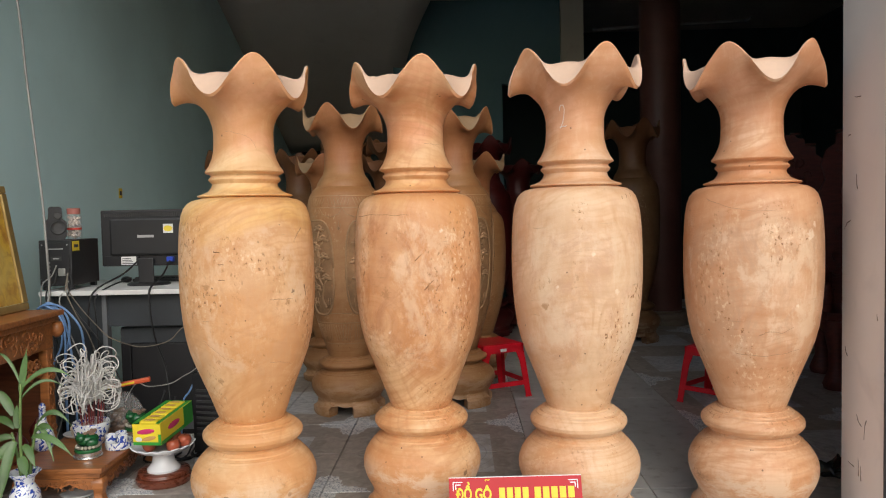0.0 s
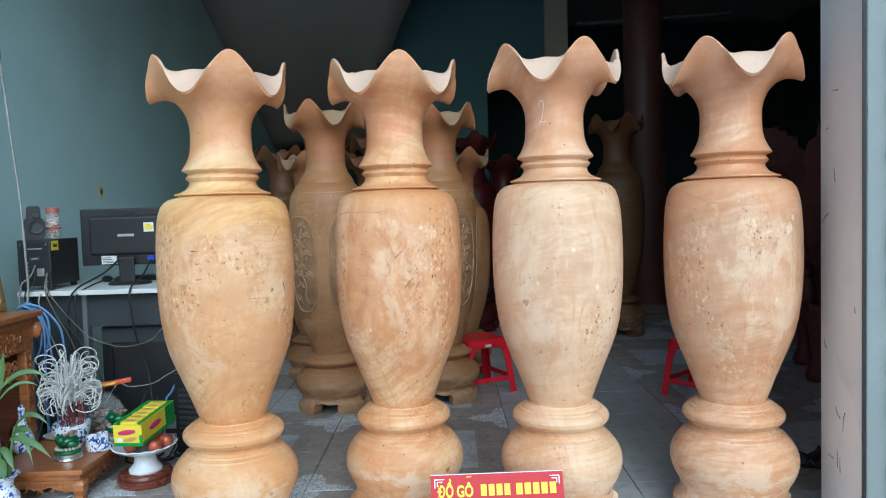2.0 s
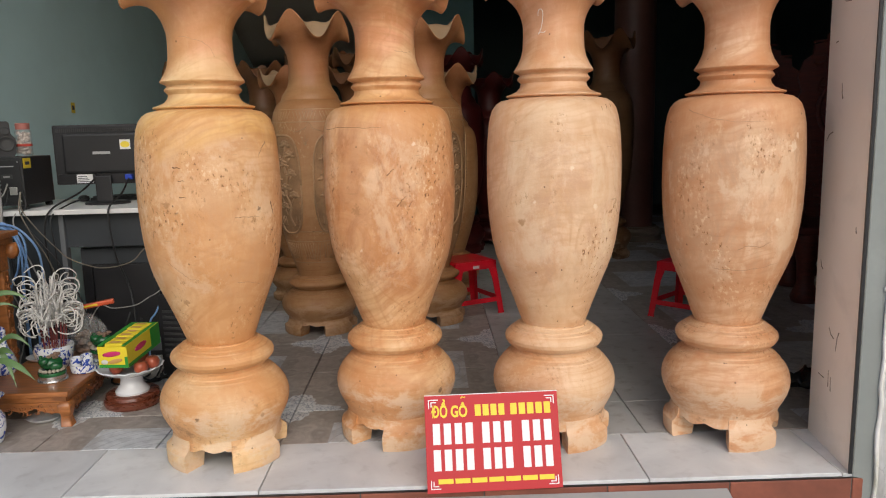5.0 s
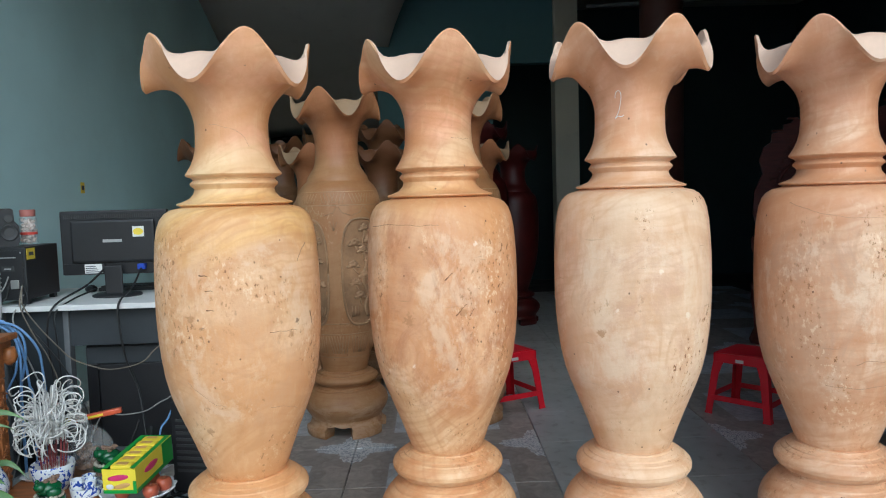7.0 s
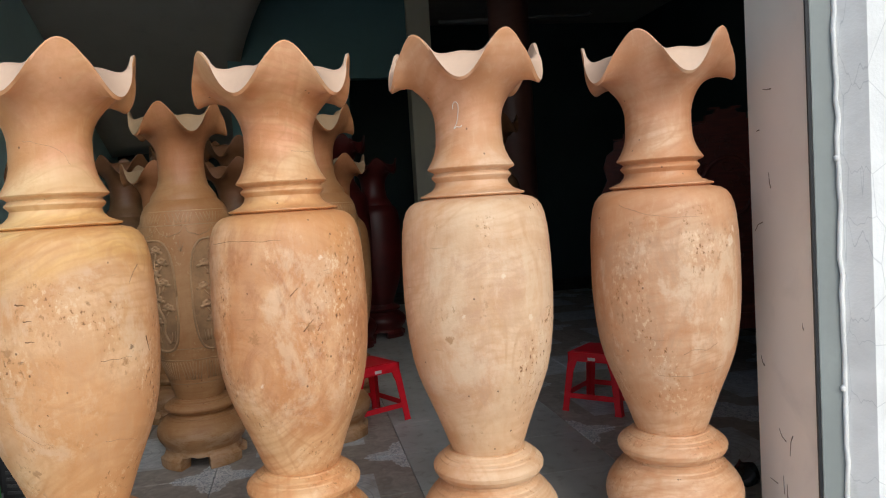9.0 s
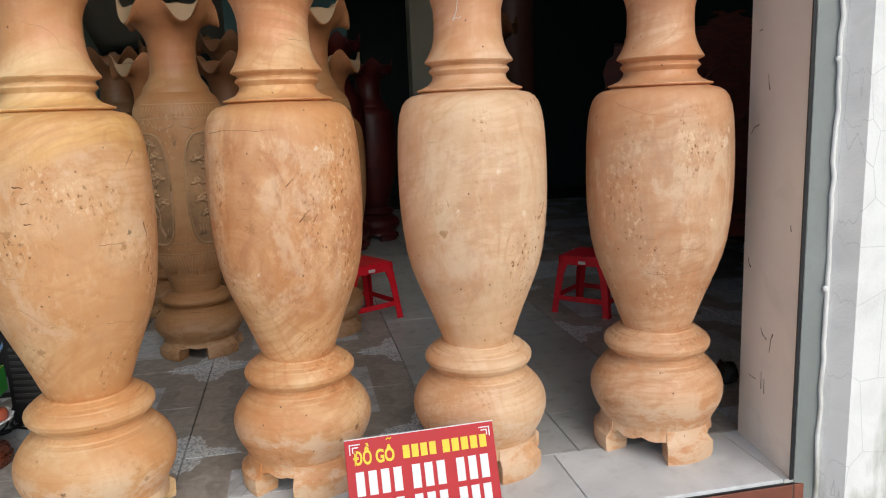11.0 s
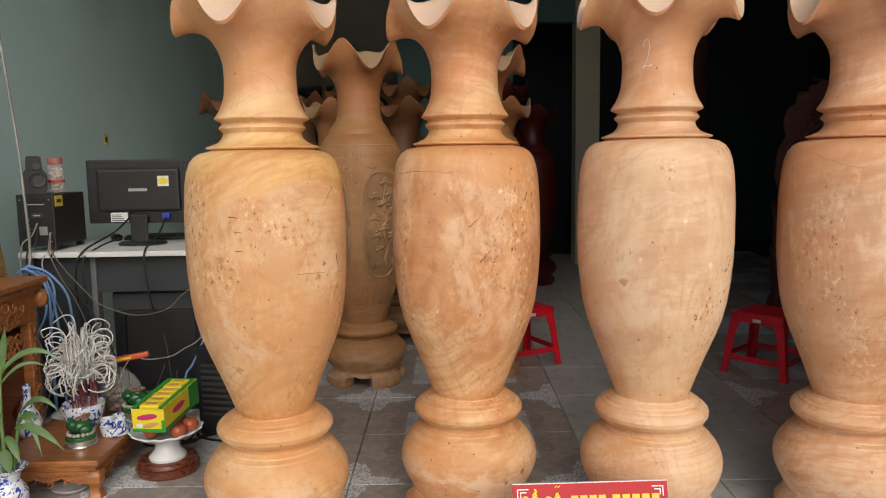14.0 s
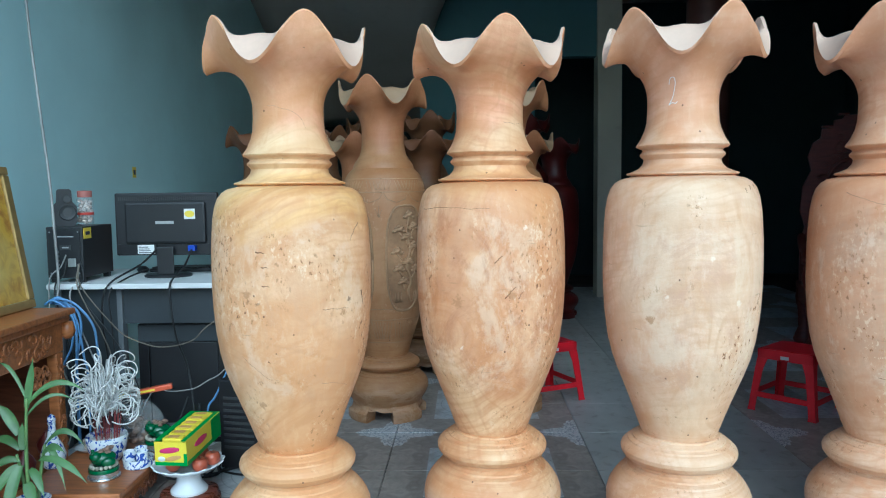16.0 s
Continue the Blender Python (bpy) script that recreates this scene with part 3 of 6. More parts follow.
setting("trim_plaster_edge", bm, whitewash, "ragged white plaster edge", "trim", True)

bm = bmesh.new()
q = [bm.verts.new(p) for p in ((-2.6, 2.40, -0.032), (0.92, 2.40, -0.032), (0.92, 1.7, -0.2), (-2.6, 1.7, -0.2), (-2.6, 2.40, -0.204), (0.92, 2.40, -0.204))]
for f in ((0, 1, 2, 3), (0, 4, 5, 1), (1, 5, 2), (0, 3, 4), (3, 2, 5, 4)):
    bm.faces.new([q[i] for i in f])
setting("ramp", bm, concrete, "rough concrete ramp before the step", "ramp")

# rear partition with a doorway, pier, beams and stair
setting("wall_partition", boxed(-0.75, 0.52, 8.8, 8.95, 0.0, 3.745), teal_shaded, "teal partition wall with a doorway, coloured dark for indoor shade", "wall")
setting("wall_partition_head", boxed(0.52, 1.20, 8.8, 8.95, 2.66, 3.745), teal_shaded, "teal wall over the doorway", "wall")
setting("wall_pier", boxed(1.20, 1.46, 8.72, 8.98, 0.0, 3.745), cream, "cream painted pier beside the doorway", "wall")
setting("beam_rear", boxed(-0.9, 5.0, 8.3, 8.6, 3.58, 3.745), grey_plaster, "grey ceiling beam", "beam")
setting("beam_side", boxed(1.46, 5.0, 6.6, 6.9, 3.05, 3.745), grey_plaster, "grey ceiling beam", "beam")
bm = bmesh.new()
tube(bm, [(1.6, 8.9, 3.28), (3.4, 8.9, 3.34), (3.42, 8.85, 3.36)], 0.02, 8)
setting("trim_conduit", bm, cable_grey, "thin conduit along the rear wall", "trim", True)


def stair_soffit():
    """The plastered underside of a winding stair, falling away to the rear."""
    bm = bmesh.new()
    rows = []
    n = 14
    for i in range(n + 1):
        t = i / n
        y = 7.5 + 3.2 * t
        z = 3.42 - 1.35 * t
        bend = -0.62 + 0.45 * (1 - t) ** 2 - 0.16 * math.sin(math.pi * t)
        row = []
        for k in range(9):
            s = k / 8
            row.append(((-2.42) * (1 - s) + bend * s, y, z + 0.05 * math.sin(math.pi * s)))
        rows.append(row)
    grid = [[bm.verts.new(p) for p in r] for r in rows]
    top = [[bm.verts.new((p[0], p[1], p[2] + 0.16)) for p in r] for r in rows]
    for i in range(n):
        for k in range(8):
            bm.faces.new((grid[i][k], grid[i][k + 1], grid[i + 1][k + 1], grid[i + 1][k]))
            bm.faces.new((top[i][k], top[i][k + 1], top[i + 1][k + 1], top[i + 1][k]))
        bm.faces.new((grid[i][8], grid[i + 1][8], top[i + 1][8], top[i][8]))
        bm.faces.new((grid[i][0], grid[i + 1][0], top[i + 1][0], top[i][0]))
    for k in range(8):
        bm.faces.new((grid[0][k], grid[0][k + 1], top[0][k + 1], top[0][k]))
        bm.faces.new((grid[n][k], grid[n][k + 1], top[n][k + 1], top[n][k]))
    return bm


setting("stair_soffit", stair_soffit(), grey_plaster, "grey plastered underside of a curved stair", "stair", True)

column = thing("column", pose(2.2, 7.6, 0), "round brown painted column on a ringed stone base", "column")
part("shaft", lathe([(0.2, 0.14), (0.2, 3.748)], 40), column_paint, column, smooth=30)
part("base", lathe([(0.29, 0.0), (0.29, 0.05), (0.27, 0.06), (0.28, 0.09), (0.27, 0.115), (0.235, 0.12), (0.24, 0.138), (0.2, 0.1395)], 40), stone_base, column, "stone base ring", smooth=30)

# small sticker and hanging cable on the wall
st = thing("wall_sticker", BASIS @ pose(-2.4195, 5.3, 1.35), "small yellow paper sticker on teal wall", "sticker")
part("paper", boxed(0, 0.002, -0.025, 0.025, -0.035, 0.035), label_yellow, st)
part("print", boxed(0.002, 0.003, -0.015, 0.015, -0.015, 0.015), print_dark, st)
wc = thing("wall_cable", pose(0, 0, 0), "grey cable hanging down the wall", "cable")
bm = bmesh.new()
tube(bm, smooth_line([(-2.34, 4.06, 3.0), (-2.228, 4.02, 2.327), (-2.164, 3.96, 1.905), (-2.104, 3.9, 1.573), (-2.062, 3.87, 1.266), (-2.037, 3.84, 1.072), (-2.03, 3.84, 0.84), (-2.03, 3.82, 0.744), (-2.06, 3.82, 0.72)]), 0.006)
part("cord", bm, cable_grey, wc, smooth=True)


# ---- the turned vases ----
PROFILE = [(0.1055, 1.475), (0.1052, 1.44), (0.1075, 1.40), (0.1135, 1.375), (0.1245, 1.350), (0.1375, 1.330), (0.139, 1.327), (0.136, 1.323), (0.122, 1.317), (0.118, 1.312),
           (0.121, 1.308), (0.126, 1.303), (0.127, 1.299), (0.125, 1.295), (0.118, 1.289), (0.115, 1.284), (0.118, 1.272), (0.130, 1.258), (0.150, 1.249), (0.166, 1.244),
           (0.167, 1.241), (0.164, 1.238), (0.152, 1.236), (0.160, 1.232), (0.186, 1.226), (0.203, 1.215), (0.216, 1.198), (0.225, 1.172), (0.2315, 1.135), (0.235, 1.09),
           (0.2375, 1.04), (0.2385, 0.98), (0.2385, 0.92), (0.236, 0.86), (0.231, 0.80), (0.222, 0.735), (0.209, 0.68), (0.193, 0.635), (0.175, 0.59), (0.157, 0.545),
           (0.140, 0.50), (0.126, 0.46), (0.117, 0.438), (0.113, 0.430)]
STAND = [(0.113, 0.431), (0.124, 0.430), (0.125, 0.425), (0.138, 0.419), (0.142, 0.417), (0.143, 0.412), (0.156, 0.407), (0.158, 0.4025), (0.169, 0.396), (0.176, 0.388),
         (0.179, 0.379), (0.1775, 0.367), (0.169, 0.354), (0.156, 0.345), (0.148, 0.343), (0.146, 0.331), (0.150, 0.327), (0.160, 0.322), (0.162, 0.317), (0.176, 0.310),
         (0.178, 0.305), (0.190, 0.295), (0.205, 0.276), (0.216, 0.257), (0.2225, 0.238), (0.225, 0.220), (0.224, 0.198), (0.218, 0.175), (0.208, 0.152), (0.197, 0.132),
         (0.190, 0.116), (0.188, 0.11)]


CARVED = [(0.116, 1.475), (0.114, 1.42), (0.118, 1.37), (0.128, 1.335), (0.133, 1.328), (0.137, 1.322), (0.146, 1.310), (0.160, 1.290), (0.164, 1.278), (0.167, 1.268),
          (0.176, 1.260), (0.192, 1.245), (0.206, 1.225), (0.216, 1.200), (0.2225, 1.170), (0.227, 1.13), (0.2315, 1.08), (0.2335, 1.0), (0.233, 0.92), (0.230, 0.82),
          (0.224, 0.73), (0.212, 0.64), (0.196, 0.56), (0.176, 0.49), (0.156, 0.43), (0.138, 0.375), (0.124, 0.33), (0.118, 0.315)]


# Paler inside the mouth: the sky's light on the inner faces, set as colour.
mouth_skylit = plain("pale_skylit_mouth_wood", (0.70, 0.485, 0.34), 0.6, grain=60, vary=0.07, bump=0.12)
# Mouth tone for indoor vases, dimmed in the colour as well.
mouth_shaded = plain("dusty_mouth_wood_shaded", (0.36, 0.235, 0.13), 0.7, grain=60, vary=0.12, bump=0.15)


def bezier(p, t):
    a, b, c, d = p
    s = 1 - t
    return tuple(s ** 3 * a[i] + 3 * s * s * t * b[i] + 3 * s * t * t * c[i] + t ** 3 * d[i] for i in (0, 1))


def vase_body(profile, lobes, turn, seg=120, swing=1.0):
    """A lathe-turned body whose mouth spreads into a waved rim, thick and rolled over in the dips; turn: degrees from the front to one crest."""
    bm = bmesh.new()
    r0, z0 = profile[0]
    crest = [(r0, z0), (r0 + 0.012, z0 + 0.105), (0.218, z0 + 0.098), (0.237, z0 + 0.233)]
    dip = [(r0, z0), (r0 + 0.012, z0 + 0.088), (0.168, z0 + 0.126), (0.236, z0 + 0.090)]
    curl = [(r0, z0), (r0 + 0.012, z0 + 0.095), (0.172, z0 + 0.276), (0.233, z0 + 0.094)]
    steps = 20
    grid = []
    for i in range(seg):
        a = 2 * math.pi * i / seg
        w = 0.5 + 0.5 * math.cos(lobes * (a - radians(turn)))
        w = w ** (1 / swing) if swing != 1 else w
        outer, top = [[bezier([tuple(c[k] * w + d[k] * (1 - w) for k in (0, 1)) for c, d in zip(crest, low)], k / steps) for k in range(steps, -1, -1)] for low in (dip, curl)]
        thick = 0.011
        nx = []
        for k, (r, z) in enumerate(top):
            q0, q1 = top[max(k - 1, 0)], top[min(k + 1, steps)]
            tr, tz = q0[0] - q1[0], q0[1] - q1[1]
            ln = math.hypot(tr, tz) or 1
            nx.append((r - tz / ln * thick, z + tr / ln * thick))
        inner = nx[::-1]
        lip = ((outer[0][0] + inner[-1][0]) / 2 + 0.003, (outer[0][1] + inner[-1][1]) / 2 + 0.004)
        column_pts = [(0.09, 1.0), (0.095, z0 - 0.1), (r0 - 0.015, z0 - 0.03)] + inner + [lip] + outer + list(profile[1:])
        grid.append([bm.verts.new((r * math.sin(a), -r * math.cos(a), z)) for r, z in column_pts])
    n = len(grid[0])
    for i in range(seg):
        p, q = grid[i], grid[(i + 1) % seg]
        for k in range(n - 1):
            f = bm.faces.new((p[k], q[k], q[k + 1], p[k + 1]))
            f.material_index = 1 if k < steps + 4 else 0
    bm.faces.new([g[0] for g in grid])
    bm.faces.new([g[-1] for g in grid])
    return bm


def apron(feet, seg=144):
    """The scalloped skirt under the bulb of the stand, between its feet."""
    bm = bmesh.new()
    rows = []
    for i in range(seg):
        deg = 360.0 * i / seg
        near = min(abs((deg - f + 180) % 360 - 180) for f in feet)
        low = 0.086 - 0.014 * abs(math.cos(math.radians(deg * 6.5)))
        if near < 30:
            low = 0.074
        a = radians(deg)
        rows.append([bm.verts.new((r * math.sin(a), -r * math.cos(a), z)) for r, z in ((0.188, 0.111), (0.186, 0.098), (0.190, low), (0.172, low - 0.002), (0.16, 0.11))])
    for i in range(seg):
        p, q = rows[i], rows[(i + 1) % seg]
        for k in range(4):
            bm.faces.new((p[k], q[k], q[k + 1], p[k + 1]))
    bm.faces.new([r[0] for r in rows])
    bm.faces.new([r[-1] for r in rows])
    return bm


def vase_foot():
    """One spreading foot, a segment of a ring with a rolled outer edge, centred on the front."""
    bm = bmesh.new()
    sect = [(0.110, 0.108), (0.189, 0.109), (0.191, 0.092), (0.196, 0.075), (0.206, 0.066), (0.214, 0.060), (0.216, 0.045), (0.214, 0.010), (0.209, 0.0), (0.130, 0.0)]
    rows = []
    for k in range(13):
        a = radians(-25 + 50 * k / 12)
        rows.append([bm.verts.new((r * math.sin(a), -r * math.cos(a), z)) for r, z in sect])
    n = len(sect)
    for p, q in zip(rows, rows[1:]):
        for k in range(n):
            bm.faces.new((p[k], q[k], q[(k + 1) % n], p[(k + 1) % n]))
    bm.faces.new(rows[0])
    bm.faces.new(rows[-1])
    return bm


def turned_vase(x, y, material, turn, feet, label, scale=1.0, girth=1.0, group="row of raw wood vases", lobes=5, profile=PROFILE):
    v = thing("wood_vase", pose(x, y, 0), label, "vase", group)
    v.scale = (girth, girth, scale)
    body = part("body", vase_body(profile, lobes, turn), material, v, smooth=28)
    body.data.materials.append(mouth_skylit if profile is PROFILE else (mouth_shaded if material is wood_dusty_shaded else material))
    stand = part("stand", lathe(STAND, 120), material, v, smooth=24)
    stand.scale = (1.02, 1.02, 0.735) if profile is CARVED else (1, 1, 1)
    part("apron", apron(feet), material, stand, smooth=38)
    first = None
    for f in feet:
        m = pose(0, 0, 0, 0, 0, f)
        if first is None:
            first = part("foot", vase_foot(), material, stand, smooth=38)
            first.matrix_basis = m
        else:
            shared("foot", first.data, stand, m)
    return v


V1 = turned_vase(-0.720, 2.76, wood_gold, 25, (-54, 42, 141, -126), "tall raw golden wood vase with waved rim on a footed base", 0.993)
V2 = turned_vase(-0.106, 2.894, wood_swirl, 9, (-76, 11, 100, 190), "tall raw wood vase with swirling orange grain and waved rim", 0.998)
V3 = turned_vase(0.485, 2.82, wood_rose, 18, (28, 118, -62, -152), "tall raw pale rosy wood vase with chalked numeral on neck", 1.006)
V4 = turned_vase(1.117, 2.774, wood_brown, -41, (-102, 8, 115, -160), "tall raw rosy brown wood vase with dusty pale patches", 1.0)

crack_dark = plain("dark_crack", (0.24, 0.11, 0.04), 0.8, vary=0.2)
crease_brown = plain("brown_crease", (0.50, 0.27, 0.14), 0.7, vary=0.2)


def on_vase(a, z):
    rows = PROFILE + STAND
    for (r1, z1), (r2, z2) in zip(rows, rows[1:]):
        if z2 <= z <= z1:
            r = r1 + (r2 - r1) * (z1 - z) / max(1e-6, z1 - z2)
            return (r * math.sin(radians(a)), -r * math.cos(radians(a)), z)
    return (0.106 * math.sin(radians(a)), -0.106 * math.cos(radians(a)), z)


def crack(vase, ctrl, r, material):
    """A drying crack or a crease of the grain; ctrl: degrees from the front, height."""
    line = [p for p in smooth_line([(a, z, 0) for a, z in ctrl], 7)]
    pts = [on_vase(p[0] + 0.35 * math.sin(9.1 * i), p[1] + 0.0012 * math.sin(5.3 * i)) for i, p in enumerate(line)]
    part("crack", tube(bmesh.new(), pts, r * 0.7, 5, 0.4), material, vase, smooth=True)


for vase, r, material, ctrl in (
        (V1, 0.0012, crack_dark, ((32, 0.883), (42, 0.881), (53, 0.879))), (V1, 0.0022, crease_brown, ((66.6, 1.123), (60.5, 1.099), (56.2, 1.075))), (V1, 0.0030, crack_dark, ((67, 0.924), (70.3, 0.881))),
        (V1, 0.0034, crack_dark, ((-12.5, 1.051), (-6.8, 1.047))), (V1, 0.0022, crack_dark, ((-8.8, 1.008), (-3.9, 1.007))), (V1, 0.0026, crack_dark, ((-8.5, 0.956), (-3.6, 0.954))),
        (V1, 0.0026, crack_dark, ((40.7, 1.036), (41.6, 1.032))), (V1, 0.0024, crack_dark, ((-7.2, 0.740), (-6.2, 0.735))), (V1, 0.0020, crack_dark, ((-1.2, 0.765), (-0.4, 0.760))),
        (V1, 0.0012, crease_brown, ((33.5, 0.663), (48, 0.655), (61.8, 0.638))), (V1, 0.0012, crease_brown, ((-28.3, 0.75), (-10.2, 0.691), (-1.0, 0.682))),
        (V1, 0.0011, crease_brown, ((-22, 1.468), (-4, 1.462), (26.5, 1.440), (38.7, 1.403))),
        (V2, 0.0013, crack_dark, ((-66.8, 1.152), (-37.9, 1.158), (-18.7, 1.154), (-3.6, 1.156))), (V2, 0.0026, crack_dark, ((-0.3, 0.995), (5.6, 1.016))),
        (V2, 0.0028, crack_dark, ((7.1, 0.89), (14.9, 0.923))), (V2, 0.0022, crack_dark, ((17, 0.886), (20.5, 0.908))), (V2, 0.0011, crease_brown, ((19.4, 1.416), (40, 1.412), (60.2, 1.414))),
        (V3, 0.0016, crack_dark, ((36.2, 1.196), (36.8, 1.183))), (V3, 0.0016, crack_dark, ((43.7, 1.203), (43.2, 1.190))), (V3, 0.0016, crack_dark, ((52.8, 1.206), (51.6, 1.195))),
        (V4, 0.0016, crease_brown, ((-63.9, 1.187), (-43.4, 1.159), (-22.6, 1.143), (-0.6, 1.141))), (V4, 0.0020, crease_brown, ((-16.4, 0.72), (-7.1, 0.734), (2.8, 0.729), (13, 0.748))),
        (V4, 0.0013, crease_brown, ((-38, 0.652), (-14, 0.646), (8, 0.655), (26, 0.668)))):
    crack(vase, ctrl, r, material)

# the chalked 2 on the third vase's neck
num = smooth_line([(-0.018, 1.505), (-0.016, 1.517), (-0.008, 1.525), (0.001, 1.522), (0.004, 1.508), (-0.001, 1.485), (-0.010, 1.462), (-0.022, 1.446), (-0.010, 1.452), (0.004, 1.450), (0.012, 1.455)], 6)
bm = bmesh.new()
pts = []
for p in num:
    a = radians(-30) + p[0] * 0.8 / 0.113
    rr = 0.1064 + max(0.0, p[1] - 1.470) * 0.20
    pts.append((rr * math.sin(a), -rr * math.cos(a), p[1] - 0.004))
tube(bm, pts, 0.0012, 5)
part("chalk_numeral", bm, chalk, V3, "white handwritten numeral 2", smooth=True)


# ---- carved vases standing behind ----
def on_carved(a, z, lift=0.0):
    r = 0.2
    for (r1, z1), (r2, z2) in zip(CARVED, CARVED[1:]):
        if z2 <= z <= z1:
            r = r1 + (r2 - r1) * (z1 - z) / max(1e-6, z1 - z2)
            break
    r += lift
    return (r * math.sin(a), -r * math.cos(a), z)


def carved_details(v, rnd):
    """Panels with pine trees, engraved bands and hatching on a carved vase."""
    for base_a in (-38, 34, 106, 178, 250):
        bm = bmesh.new()
        ring = []
        for i in range(41):
            t = 2 * math.pi * i / 40
            ca, sa = math.cos(t), math.sin(t)
            aa = radians(base_a) + 0.47 * math.copysign(abs(ca) ** 0.6, ca)
            zz = 0.825 + 0.26 * math.copysign(abs(sa) ** 0.75, sa)
            ring.append(on_carved(aa, zz, 0.002))
        tube(bm, ring, 0.006, 6)
        panel = part("panel_border", bm, wood_carving, v, "raised carved panel border", smooth=True)
        bm = bmesh.new()
        cols = []
        for i in range(11):
            f = -0.98 + 1.96 * i / 10
            h = 0.25 * (1 - abs(f) ** (1 / 0.6 * 2)) ** (0.75 / 2)
            cols.append([bm.verts.new(on_carved(radians(base_a) + 0.455 * f, 0.825 + h * (k / 8 - 1), 0.0012)) for k in range(17)])
        for p, q in zip(cols, cols[1:]):
            for k in range(16):
                bm.faces.new((p[k], q[k], q[k + 1], p[k + 1]))
        part("panel_ground", bm, recess_shade, panel, "chiselled panel ground, darkened as recess shade", smooth=True)
        bm = bmesh.new()
        stem = smooth_line([(0.18, 0.605), (0.08, 0.66), (0.14, 0.72), (0.00, 0.79), (0.10, 0.87), (0.01, 0.95), (0.08, 1.03)], 5)
        tube(bm, [on_carved(radians(base_a) + p[0], p[1], 0.003) for p in stem], 0.008, 6, 0.5)
        for x, z in ((0.08, 1.035), (-0.17, 0.965), (0.20, 0.98), (0.02, 0.93), (-0.22, 0.86), (0.22, 0.885), (-0.17, 0.775), (0.04, 0.81), (0.26, 0.77), (-0.06, 0.71)):
            tube(bm, [on_carved(radians(base_a) + x, z - 0.012, 0.002), on_carved(radians(base_a) + 0.5 * x + 0.02, z - 0.045, 0.002)], 0.004, 5)
            for dx, dz, wide, tall in ((0, 0.002, 0.030, 0.011), (-0.10, -0.006, 0.016, 0.009), (0.10, -0.006, 0.016, 0.009), (-0.055, 0.011, 0.015, 0.009), (0.055, 0.011, 0.015, 0.009), (0, 0.019, 0.014, 0.008)):
                aa = radians(base_a) + x + dx + rnd.uniform(-0.01, 0.01)
                blob(bm, on_carved(aa, z + dz, 0.002), (wide, 0.011, tall), 1, Matrix.Rotation(aa, 4, "Z"))
        for x in (-0.24, -0.17, -0.10, 0.25, 0.31):
            tube(bm, [on_carved(radians(base_a) + x, 0.61, 0.002), on_carved(radians(base_a) + x * 1.1, 0.66, 0.003)], 0.006, 5, 0.3)
        part("pine_relief", bm, wood_carving, panel, "carved pine branches", smooth=True)
    bm = bmesh.new()
    for z in (1.215, 1.15, 0.575, 0.52, 0.40):
        tube(bm, [on_carved(2 * math.pi * i / 60, z, -0.001) for i in range(61)], 0.0028, 5)
    for i in range(72):
        a = 2 * math.pi * i / 72
        d = 0.075 if (i // 4) % 2 else -0.075
        tube(bm, [on_carved(a, 1.205, 0.0), on_carved(a + d, 1.162, 0.0)], 0.0022, 4)
        tube(bm, [on_carved(a, 0.51, 0.0), on_carved(a + d, 0.42, 0.0)], 0.0022, 4)
    for i in range(10):
        a = 2 * math.pi * (i + 0.1) / 10
        tube(bm, [on_carved(a - 0.3, 1.10), on_carved(a - 0.1, 1.115), on_carved(a, 1.148), on_carved(a + 0.1, 1.115), on_carved(a + 0.3, 1.10)], 0.0025, 4)
    for i in range(5):
        a = radians(-2 + 72 * i)
        for da, z in ((-0.08, 1.07), (0.08, 1.07), (0, 1.085), (-0.05, 1.04), (0.06, 1.035)):
            tube(bm, [on_carved(a, 1.03), on_carved(a + da, z)], 0.003, 4, 0.3)
    tagged(part("engraved_band", bm, wood_carving, v, "engraved hatching and bands", smooth=True), kind="stuff")


rnd = random.Random(11)
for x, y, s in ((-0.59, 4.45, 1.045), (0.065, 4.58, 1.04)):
    v = turned_vase(x, y, wood_dusty_shaded, -14, (38, 128, -52, -142), "dusty raw wood vase carved with pine tree panels, darkened for indoor shade", s, 0.97, "carved vases", 5, CARVED)
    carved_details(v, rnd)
for x, y, s, g, w, t in ((0.22, 5.35, 0.92, 0.9, wood_dusty_shaded, 20), (-0.84, 5.35, 0.925, 0.9, wood_dusty_shaded, 4), (-0.40, 5.45, 0.93, 0.9, wood_deep_shade, 14), (-1.55, 5.6, 0.965, 0.9, wood_deep_shade, 30),
                         (-0.42, 6.35, 1.06, 0.95, wood_deep_shade, 10), (-1.22, 6.3, 1.0, 0.92, wood_deep_shade, 44), (-0.9, 6.9, 1.07, 0.95, wood_deep_shade, 0), (1.66, 6.6, 1.13, 1.0, wood_deep_shade, 12)):
    turned_vase(x, y, w, t, (40, 130, -50, -140), "smaller raw wood vase with waved rim, darkened for the dim interior", s, g, "stored vases", 5, CARVED)
for x, y, s in ((0.41, 7.1, 1.09), (0.74, 7.5, 0.98)):
    turned_vase(x, y, lacquer_red, 5, (30, 120, -60, -150), "glossy red lacquered wood vase in the dim interior", s, 1.0, "red vases", 5, CARVED)


